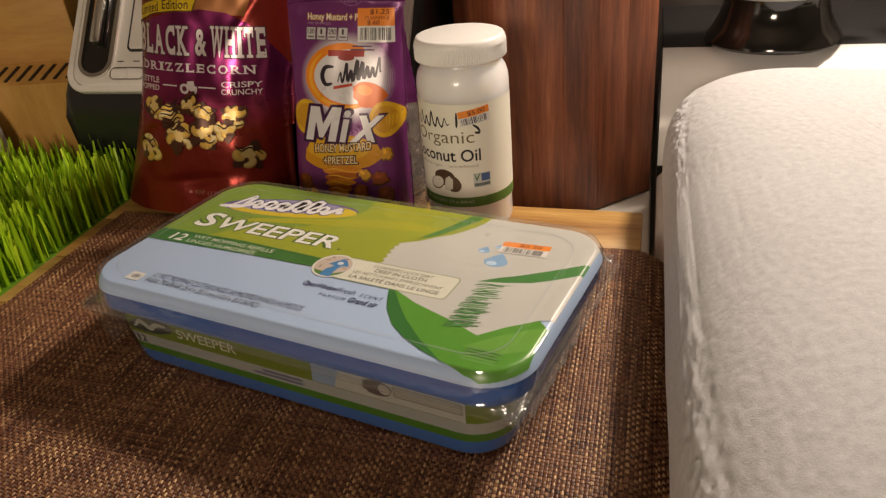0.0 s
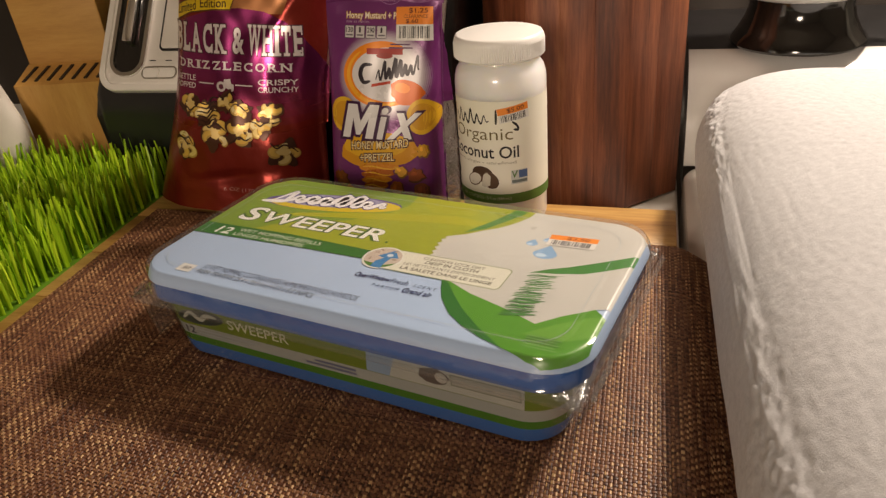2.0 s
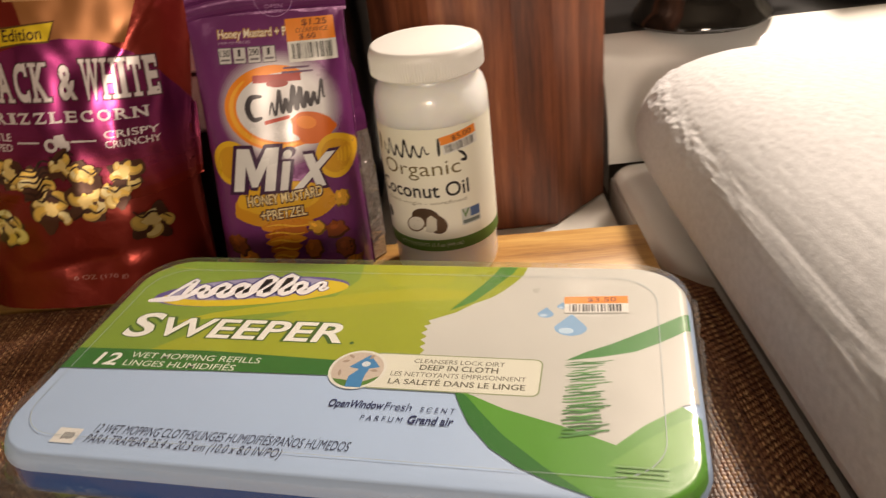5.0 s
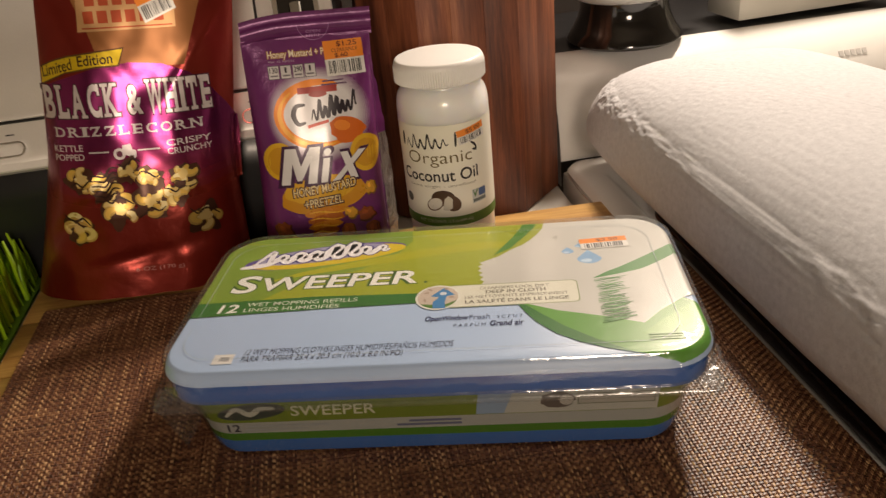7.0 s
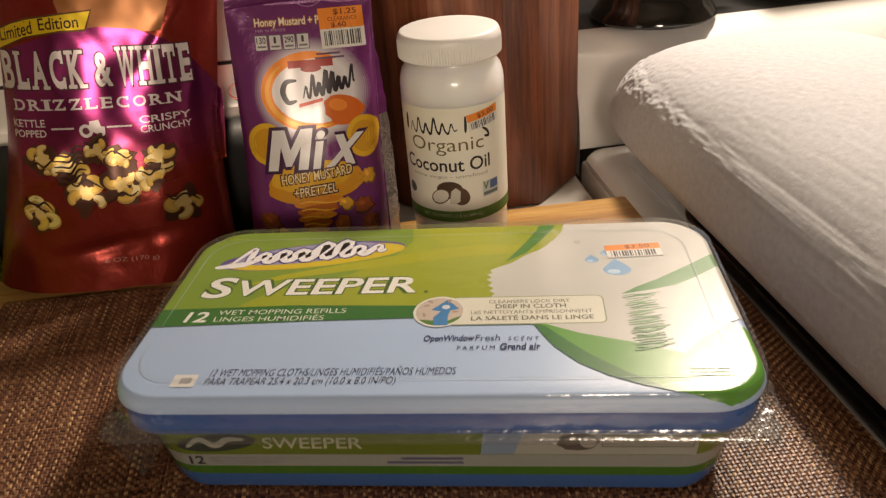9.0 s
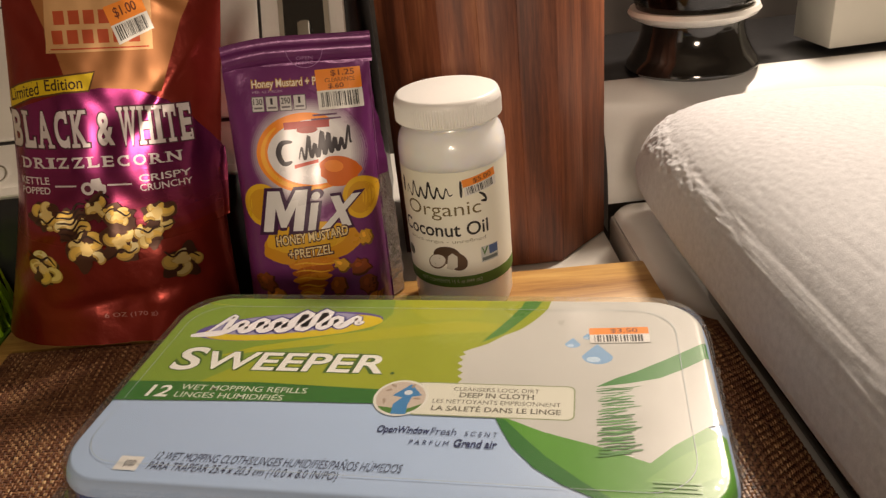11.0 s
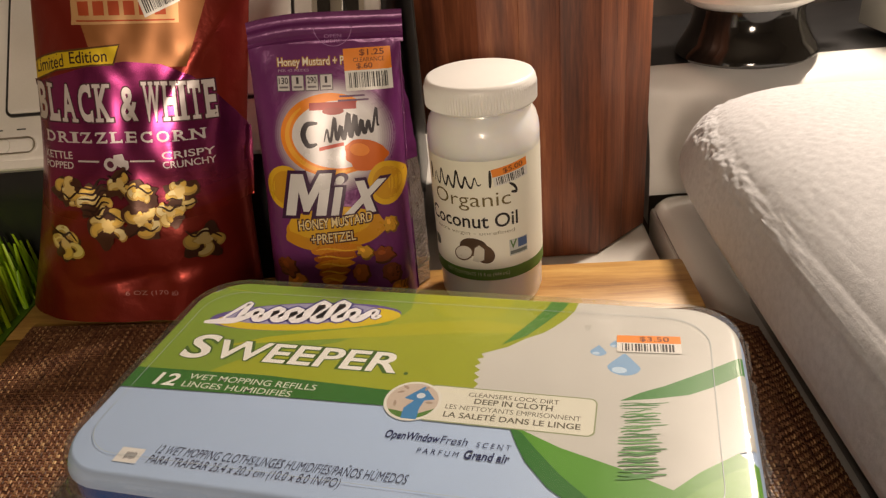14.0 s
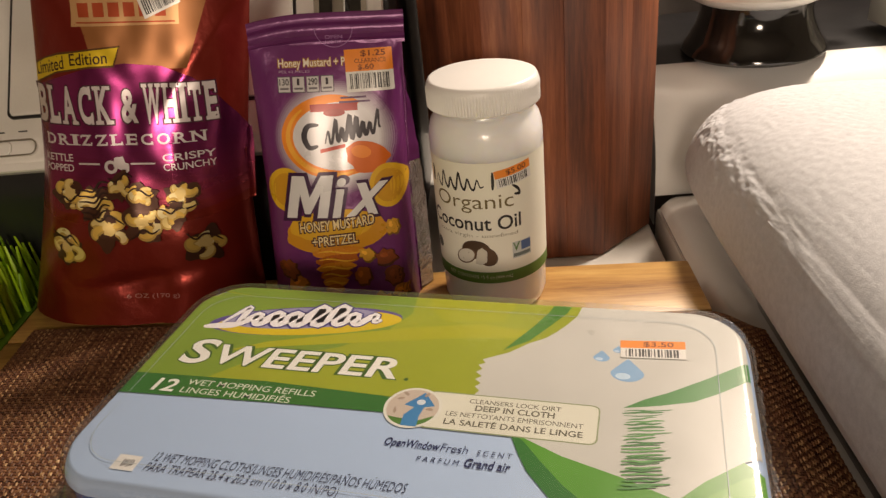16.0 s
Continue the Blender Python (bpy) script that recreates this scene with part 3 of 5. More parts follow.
def corn_depth(x, z):
    k = max(0.0, min(1.0, z / CORN_H))
    s = min(1.0, abs(x - corn_mid(z)) / corn_half(z))
    prof = 1 - max(0.0, (k - 0.22) / 0.78) ** 1.15 if k < 1 else 0.0
    foot = 0.38 * max(0.0, 1 - k / 0.3)
    prof = prof * (1 - foot) + foot
    dent = 0.0030 * noise.noise(Vector((x * 34, z * 24, 1.7))) + 0.0012 * noise.noise(Vector((x * 75, z * 55, 4.1))) + 0.0012 * noise.noise(Vector((x * 16, z * 60, 7.7))) * max(0, 1 - k * 3)
    for cx, cz, turn, wide, deep in CREASES:
        u, v = (x - cx) * math.cos(turn) + (z - cz) * math.sin(turn), (z - cz) * math.cos(turn) - (x - cx) * math.sin(turn)
        dent += deep * math.exp(-(v / wide) ** 2 - (u / (9 * wide)) ** 2)
    return 0.0004 + prof * (0.036 * (1 - s ** 3.2) ** 0.8 + dent * (1 - s ** 4))


def mix_half(z):
    return 0.0450 - 0.003 * min(1.0, z / 0.08)


def mix_depth(x, z):
    k = max(0.0, min(1.0, z / 0.158))
    s = min(1.0, abs(x) / mix_half(z))
    prof = (1 - k ** 2.2) if k < 1 else 0.0
    return 0.0004 + prof * (0.020 + 0.010 * (1 - s ** 2.4)) * (1 - s ** 14) + 0.0008 * noise.noise(Vector((x * 60, z * 40, 5.1))) * (1 - s * s)


def corn_map(x, z, off=0.0):
    return x, -corn_depth(x, z) - off, z


def mix_map(x, z, off=0.0):
    return x, -mix_depth(x, z) - off, z


def bag_mesh(half, mid, mapped, height, ns, nz):
    rows = []
    for j in range(nz + 1):
        z = height * j / nz
        w = half(z)
        front = [mapped(mid(z) + w * math.sin(math.pi / 2 * (2 * i / ns - 1)), z) for i in range(ns + 1)]
        back = [(x, -y * 0.85, zz) for x, y, zz in reversed(front[1:-1])]
        rows.append(front + back)
    return bm_grid(rows, True, True, True)


def corn_bag():
    t = thing("popcorn_bag", pose(-0.1258, 0.5645, BOARD_Z) @ pose(0, 0, 0, 0, 0, -12) @ pose(0, 0, 0, -6.5) @ pose(0, 0, 0, 0, 4.5), "dark red foil bag of drizzled popcorn standing upright", "snack bag")
    part("pouch", bag_mesh(corn_half, corn_mid, corn_map, CORN_H, 60, 90), foil("red_foil", (0.205, 0.018, 0.010), 0.30, 0.6, 0.3, 22.0), t)
    rows = [[(x, 0.0009 * math.sin(k * 2.2), z) for x in [0.024 + 0.064 * (2 * i / 20 - 1) for i in range(21)]] for k, z in enumerate([0.252 + 0.002 * q for q in range(8)])]
    part("top_seal", bm_grid(rows), foil("red_foil_seal", (0.25, 0.015, 0.012), 0.35, 0.25), t, "crimped top seal")
    return t


popcorn_bag = corn_bag()


def mix_bag():
    t = thing("cracker_bag", pose(-0.0068, 0.5172, BOARD_Z) @ pose(0, 0, 0, 0, 0, -14) @ pose(0, 0, 0, -3) @ pose(0, 0, 0, 0, 3.0), "glossy purple foil bag of cracker mix, standing", "snack bag")
    part("pouch", bag_mesh(mix_half, lambda z: 0.001, mix_map, 0.158, 60, 70), foil("purple_foil", (0.165, 0.030, 0.155), 0.28, 0.2, 0.35), t)
    # the deep side, folded in, with bare silver foil below
    for name, z0, z1, mat, lab in (("side_gusset", 0.004, 0.088, SILVER, "bare silver foil side"), ("upper_side", 0.088, 0.140, foil("purple_side", (0.15, 0.027, 0.14), 0.3, 0.2, 0.5), "purple foil side")):
        grid = []
        for j in range(25):
            z = z0 + (z1 - z0) * j / 24
            f = 1 - (z / 0.142) ** 2.0
            q = 0.0012 * noise.noise(Vector((0, 3, z * 120)))
            grid.append([(0.0405 - 0.01 * (z / 0.14), -0.012 * f, z), (0.0435 - 0.003 * (z / 0.14) + q, -0.002 * f, z), (0.0425 + 0.0105 * f + q, 0.008 * f + 0.001, z), (0.041 + 0.011 * f - q, 0.018 * f + 0.001, z), (0.040, 0.026 * f + 0.002, z)])
        part(name, bm_grid(grid), mat, t, lab)
    rows = [[(x, 0.0006 * math.sin(k * 2.4) - 0.0006, z - 3.2 * max(0.0, -0.004 - x) ** 2) for x in [0.002 + 0.0425 * (2 * i / 20 - 1) for i in range(21)]] for k, z in enumerate([0.157 + 0.0017 * q for q in range(11)])]
    part("top_seal", bm_grid(rows), foil("purple_seal", (0.15, 0.027, 0.14), 0.3, 0.2, 0.25), t, "ribbed purple top seal")
    return t


cracker_bag = mix_bag()


# ---- toaster with sloping steel face ----
def toaster():
    t = thing("toaster", room @ pose(-0.447, 0.549, COUNTER_Z), "black toaster with sloping brushed steel front", "toaster")
    w = 0.332
    prof = [(0.0, 0.004), (-0.002, 0.10), (0.0, 0.120), (0.095, 0.245), (0.11, 0.252), (0.22, 0.252), (0.235, 0.24), (0.24, 0.004)]
    bm = bm_grid([[(x, y, z) for y, z in prof] for x in (0.0, w)], True)
    for x in (0.0, w):
        vs = [v for v in bm.verts if abs(v.co.x - x) < 1e-6]
        bm.faces.new(vs)
    bmesh.ops.bevel(bm, geom=[e for e in bm.edges if abs(e.verts[0].co.x - e.verts[1].co.x) < 1e-6], offset=0.010, segments=4, profile=0.5, affect="EDGES")
    part("body", bm, BLACK, t)
    # the face plane: x across, y up the slope
    slope = math.degrees(math.atan2(0.125, 0.095))
    face = pose(0, -0.0015, 0.1185, slope)
    def on_face(name, bm, material, label="", parent=None):
        return part(name, bm, material, parent or t, label, at=face)
    # ring frames of rounded rectangles
    def ring(x0, x1, y0, y1, r, d, wall, z0, z1):
        o = [((x0 + x1) / 2 + x, (y0 + y1) / 2 + y) for x, y in round_rect((x1 - x0) / 2, (y1 - y0) / 2, r)]
        i = [((x0 + x1) / 2 + x, (y0 + y1) / 2 + y) for x, y in round_rect((x1 - x0) / 2 - wall, (y1 - y0) / 2 - wall, max(0.002, r - wall))]
        return bm_grid([[(x, y, z0) for x, y in o], [(x, y, z1 - d) for x, y in o], [(x * 1.0, y, z1) for x, y in [(a[0] * 0.85 + b[0] * 0.15, a[1] * 0.85 + b[1] * 0.15) for a, b in zip(o, i)]], [(x, y, z1) for x, y in i], [(x, y, z0) for x, y in i]], True)
    def plate(x0, x1, y0, y1, r, z0, z1):
        o = [((x0 + x1) / 2 + x, (y0 + y1) / 2 + y) for x, y in round_rect((x1 - x0) / 2, (y1 - y0) / 2, r)]
        i = [((x0 + x1) / 2 + x * 0.99, (y0 + y1) / 2 + y * 0.99) for x, y in round_rect((x1 - x0) / 2, (y1 - y0) / 2, r)]
        return bm_grid([[(x, y, z0) for x, y in o], [(x, y, z1 - 0.0008) for x, y in o], [(x, y, z1) for x, y in i]], True, True, True)
    on_face("face_frame", ring(0.008, w - 0.008, 0.003, 0.150, 0.02, 0.001, 0.006, 0.0, 0.0055), STEEL, "brushed steel rim")
    on_face("face_plate", plate(0.013, w - 0.013, 0.008, 0.146, 0.016, 0.0, 0.0035), STEEL)
    for x0 in (0.018, w - 0.018 - 0.036):
        on_face("lever_rim", ring(x0, x0 + 0.036, 0.016, 0.142, 0.017, 0.001, 0.004, 0.0032, 0.0062), CHROME, "chrome oval rim")
        on_face("lever_slot", plate(x0 + 0.004, x0 + 0.032, 0.020, 0.138, 0.013, 0.003, 0.0042), BLACK_GLOSS, "black lever slot")
        on_face("lever", box(x0 + 0.013, x0 + 0.023, 0.046, 0.105, 0.004, 0.012, 0.003), CHROME, "chrome lever")
    on_face("door_rim", ring(0.066, w - 0.066, 0.040, 0.142, 0.005, 0.001, 0.002, 0.0033, 0.0048), BLACK, "dark groove")
    on_face("door_plate", plate(0.068, w - 0.068, 0.042, 0.140, 0.004, 0.0033, 0.0058), STEEL, "brushed steel centre plate")
    for x0 in (0.052, w - 0.052 - 0.036):
        on_face("button_rim", ring(x0, x0 + 0.036, 0.014, 0.026, 0.006, 0.0005, 0.0012, 0.0033, 0.0050), CHROME)
        for k in range(2):
            on_face("button", plate(x0 + 0.0016 + 0.0168 * k, x0 + 0.0172 + 0.0168 * k, 0.0155, 0.0245, 0.003, 0.0033, 0.0047), STEEL, "small steel button")
        for k in range(2):
            on_face("button_mark", box(x0 + 0.006 + 0.016 * k, x0 + 0.012 + 0.016 * k, 0.031, 0.0318, 0.0034, 0.0039), BLACK)
    for k in range(3):
        on_face("knob", lathe([(0.005, 0.0), (0.005, 0.006), (0.004, 0.0075), (0.0, 0.0078)], 24), BLACK, "small black button").matrix_basis = face @ pose(0.150 + 0.03 * k, 0.020, 0.003)
    return t


toaster()


# ---- pale wooden knife block ----
def pale_block():
    t = thing("knife_block", pose(-0.312, 0.690, COUNTER_Z, 0, 0, -5), "pale beech knife block with a row of slots", "knife block")
    # upright front step
    part("front_step", bm_grid([[(x, y, z) for y, z in [(0.0, 0.0), (-0.012, 0.126), (0.022, 0.138), (0.034, 0.0)]] for x in (-0.042, 0.042)], True), BEECH, t)
    for sx in (-1, 1):
        vs = [(sx * 0.042, y, z) for y, z in [(0.0, 0.0), (-0.012, 0.126), (0.022, 0.138), (0.034, 0.0)]]
        bm = bmesh.new()
        bm.faces.new([bm.verts.new(v) for v in vs])
        part("cheek", bm, BEECH, t, smooth=False)
    top = pose(0, -0.012, 0.1265, math.degrees(math.atan2(0.012, 0.034)))
    for k in range(7):
        x = -0.036 + 0.012 * k
        part("slot", prism([(x, 0.006), (x + 0.003, 0.006), (x + 0.0065, 0.030), (x + 0.0035, 0.030)], -0.001, 0.0006), SLOT, t, "dark knife slot", at=top)
    part("main_block", prism([(0.024, 0.0), (0.024, 0.138), (0.015, 0.24), (0.14, 0.24), (0.17, 0.0)], -0.042, 0.042, 0.002), BEECH, t, at=Matrix(((0, 0, 1, 0), (1, 0, 0, 0), (0, 1, 0, 0), (0, 0, 0, 1))))
    return t


pale_block()


# ---- grass drying rack ----
def grass_rack():
    t = thing("drying_rack", pose(-0.2625, 0.393, COUNTER_Z, 0, 0, -14.5), "bright green plastic grass drying rack in white tray", "drying rack")
    w, d = 0.36, 0.245
    part("tray", box(-w, 0.0, -0.012, d, 0.0, 0.026, 0.005, 3), TRAY, t, "white plastic tray")
    part("tray_rim", box(-w + 0.002, -0.002, -0.008, d - 0.002, 0.026, 0.036, 0.003), TRAY_GREY, t, "grey insert rim")
    part("turf", box(-w + 0.004, -0.003, 0.002, d - 0.004, 0.036, 0.0385, 0.001), plain("turf_green", (0.1, 0.22, 0.01), 0.5), t)
    rnd = random.Random(11)
    verts, faces = [], []
    step = 0.0072
    for j in range(int(d / step)):
        for i in range(int(w / step)):
            x = -w + 0.006 + step * i + rnd.uniform(-0.0016, 0.0016)
            y = 0.004 + step * j + rnd.uniform(-0.0016, 0.0016)
            if x > -0.004:
                continue
            for b in range(2):
                h = rnd.uniform(0.033, 0.047) * (1.0 if b == 0 else 0.7)
                r = rnd.uniform(0.0014, 0.0022)
                a = rnd.uniform(0, math.pi)
                lx, ly = rnd.gauss(0, 0.0026), rnd.gauss(0, 0.0026)
                ca, sa = math.cos(a) * r, math.sin(a) * r
                xo, yo = x + (b * rnd.uniform(-0.002, 0.002)), y + (b * rnd.uniform(-0.002, 0.002))
                o = len(verts)
                for k, wd in ((0.0, 1.0), (0.6, 0.9), (1.0, 0.45)):
                    cx, cy, cz = xo + lx * k * k, yo + ly * k * k, 0.038 + h * k
                    th = 0.35
                    verts += [(cx - ca * wd, cy - sa * wd, cz), (cx + sa * wd * th, cy - ca * wd * th, cz), (cx + ca * wd, cy + sa * wd, cz), (cx - sa * wd * th, cy + ca * wd * th, cz)]
                for q in (0, 4):
                    for e in range(4):
                        f = (e + 1) % 4
                        faces.append((o + q + e, o + q + f, o + q + 4 + f, o + q + 4 + e))
                faces.append((o + 8, o + 9, o + 10, o + 11))
    me = bpy.data.meshes.new("blades")
    me.from_pydata(verts, [], faces)
    tagged(part("grass", me, GRASS, t, "upright green plastic blades"), "", "", "", "stuff")
    return t


grass_rack()


# ---- black glass lamp foot, white carton, white printed bag, black card ----
def black_vessel():
    t = thing("glass_jar", pose(0.366, 0.654, SHELF_Z + 0.002) @ Matrix.Scale(0.88, 4), "smoked glass jar with flared black base on ledge", "jar")
    part("base", lathe([(0.0, 0.0), (0.062, 0.0), (0.0655, 0.003), (0.065, 0.007), (0.058, 0.016), (0.052, 0.028), (0.049, 0.040), (0.050, 0.047), (0.0, 0.047)]), BLACK_GLOSS, t, "flared glossy black base")
    part("collar", lathe([(0.050, 0.047), (0.060, 0.052), (0.063, 0.056), (0.061, 0.060), (0.055, 0.060)]), STEEL, t, "dull metal collar")
    part("bowl", lathe([(0.055, 0.060), (0.060, 0.075), (0.064, 0.12), (0.062, 0.16), (0.050, 0.175), (0.046, 0.175), (0.058, 0.158), (0.060, 0.12), (0.056, 0.077), (0.050, 0.064)]), GLASS, t, "smoky glass bowl")
    part("handle", tube([(0.060, 0.0, 0.150), (0.095, -0.006, 0.148), (0.108, -0.008, 0.125), (0.104, -0.008, 0.095), (0.092, -0.006, 0.075)], 0.010, 12), BLACK, t, "black handle")
    part("filling", lathe([(0.0, 0.061), (0.050, 0.065), (0.056, 0.078), (0.059, 0.11), (0.0, 0.112)]), plain("dark_filling", (0.03, 0.018, 0.01), 0.5), t)
    return t


black_vessel()


def carton():
    t = thing("carton", room @ pose(0.285, 0.722, SHELF_Z + 0.005, 0, 0, 4), "plain white cardboard carton on the range ledge", "box")
    part("body", box(0, 0.16, 0, 0.06, 0, 0.10, 0.0015), plain("white_card", (0.62, 0.6, 0.52), 0.6, 0, 0, 0.04), t)
    part("flap", box(0.002, 0.158, 0.002, 0.058, 0.10, 0.1012, 0.0004), plain("white_card_flap", (0.62, 0.6, 0.52), 0.6, 0, 0, 0.04), t)
    return t


carton()


from mathutils import geometry

# ---- printing: flat colours and letters laid on the packages ----
def letters(body, x0, x1, y0, y1, weight=0.0, shear=0.0, rise=0.0):
    """The words fitted into a rectangle; weight fattens them, shear slants them, rise lifts the right end."""
    cu = bpy.data.curves.new("type", "FONT")
    cu.body, cu.offset, cu.resolution_u = body, weight, 4
    ob = new("type", cu)
    me = bpy.data.meshes.new_from_object(ob.evaluated_get(bpy.context.evaluated_depsgraph_get()))
    vs = [tuple(v.co[:2]) for v in me.vertices]
    fs = [tuple(p.vertices) for p in me.polygons]
    bpy.data.objects.remove(ob)
    bpy.data.curves.remove(cu)
    bpy.data.meshes.remove(me)
    ax, bx = min(v[0] for v in vs), max(v[0] for v in vs)
    ay, by = min(v[1] for v in vs), max(v[1] for v in vs)
    out = []
    for x, y in vs:
        u, v = (x - ax) / (bx - ax), (y - ay) / (by - ay)
        out.append((x0 + (x1 - x0) * u + shear * v * (y1 - y0), y0 + (y1 - y0) * v + rise * u))
    return out, fs


def clip(poly, convex):
    """A polygon cut to a convex outline that runs counter-clockwise."""
    out = list(poly)
    for (ax, ay), (bx, by) in zip(convex, convex[1:] + convex[:1]):
        src, out = out, []
        for p, q in zip(src, src[1:] + src[:1]):
            dp = (bx - ax) * (p[1] - ay) - (by - ay) * (p[0] - ax)
            dq = (bx - ax) * (q[1] - ay) - (by - ay) * (q[0] - ax)
            if dp >= 0:
                out.append(p)
            if dp * dq < 0:
                f = dp / (dp - dq)
                out.append((p[0] + (q[0] - p[0]) * f, p[1] + (q[1] - p[1]) * f))
        if not out:
            break
    return out


def refined(verts, faces, coarse):
    """The same flat shape in triangles small enough to follow a curved pack; coarse tells which edges to halve."""
    bm = bmesh.new()
    vs = [bm.verts.new((x, y, 0)) for x, y in verts]
    for f in faces:
        if len(set(f)) > 2:
            try:
                bm.faces.new([vs[i] for i in f])
            except ValueError:
                pass
    bmesh.ops.triangulate(bm, faces=list(bm.faces))
    for _ in range(9):
        es = [e for e in bm.edges if coarse(e.verts[0].co, e.verts[1].co)]
        if not es:
            break
        bmesh.ops.subdivide_edges(bm, edges=es, cuts=1)
        bmesh.ops.triangulate(bm, faces=[q for q in bm.faces if len(q.verts) > 3])
    bm.verts.index_update()
    out = [tuple(v.co[:2]) for v in bm.verts], [tuple(v.index for v in q.verts) for q in bm.faces]
    bm.free()
    return out


def oval(cx, cy, rx, ry, turn=0.0, n=40, wob=0.0, seed=0):
    a, pts = radians(turn), []
    for k in range(n):
        t = 2 * math.pi * k / n
        w = 1 + wob * noise.noise(Vector((2.2 * math.cos(t) + seed * 7.3, 2.2 * math.sin(t), seed * 1.7)))
        x, y = rx * w * math.cos(t), ry * w * math.sin(t)
        pts.append((cx + x * math.cos(a) - y * math.sin(a), cy + x * math.sin(a) + y * math.cos(a)))
    return pts


def stroke(points, width):
    """A smooth ribbon along points that tapers at both ends: vertices and faces."""
    fine, n = [], len(points)
    for i in range(n - 1):
        p0, p1, p2, p3 = [Vector(points[max(0, min(n - 1, k))]) for k in (i - 1, i, i + 1, i + 2)]
        for q in range(5):
            t = q / 5
            fine.append(0.5 * (2 * p1 + (p2 - p0) * t + (2 * p0 - 5 * p1 + 4 * p2 - p3) * t * t + (3 * p1 - p0 - 3 * p2 + p3) * t ** 3))
    fine.append(Vector(points[-1]))
    m, vs = len(fine), []
    for i, p in enumerate(fine):
        d = fine[min(m - 1, i + 1)] - fine[max(0, i - 1)]
        d = d.normalized() if d.length > 0 else Vector((1, 0))
        w = width * (0.2 + 0.8 * math.sin(math.pi * (i + 0.3) / (m - 0.4)) ** 0.6)
        vs += [(p.x + d.y * w, p.y - d.x * w), (p.x, p.y), (p.x - d.y * w, p.y + d.x * w)]
    return vs, [f for i in range(m - 1) for f in ((3 * i, 3 * i + 3, 3 * i + 4, 3 * i + 1), (3 * i + 1, 3 * i + 4, 3 * i + 5, 3 * i + 2))]


def rect(x0, x1, y0, y1):
    return [(x0, y0), (x1, y0), (x1, y1), (x0, y1)]


INKS = {}


def ink(colour, rough=0.35, metal=0.0):
    key = (tuple(colour), rough, metal)
    if key not in INKS:
        INKS[key] = plain("print_ink", colour, rough, metal, 0.0, 0.06, 700.0, 0.0, 30.0)
    return INKS[key]


def ribbon(x0, x1, y0, y1, tall, width, rise=0.0, slant=0.25):
    """A plain looping ribbon in place of a maker's word; tall gives each upstroke's height from 0 to 1."""
    pts, n = [], len(tall)
    for k, h in enumerate(tall):
        x = x0 + (x1 - x0) * k / n
        w, up = (x1 - x0) / n, (y1 - y0) * h
        lift = rise * k / n
        pts += [(x, y0 + lift), (x + 0.30 * w + slant * up, y0 + up + lift), (x + 0.62 * w + 0.4 * slant * up, y0 + 0.25 * up + lift)]
    pts.append((x1, y0 + 0.2 * (y1 - y0) + rise))
    return stroke(pts, width)


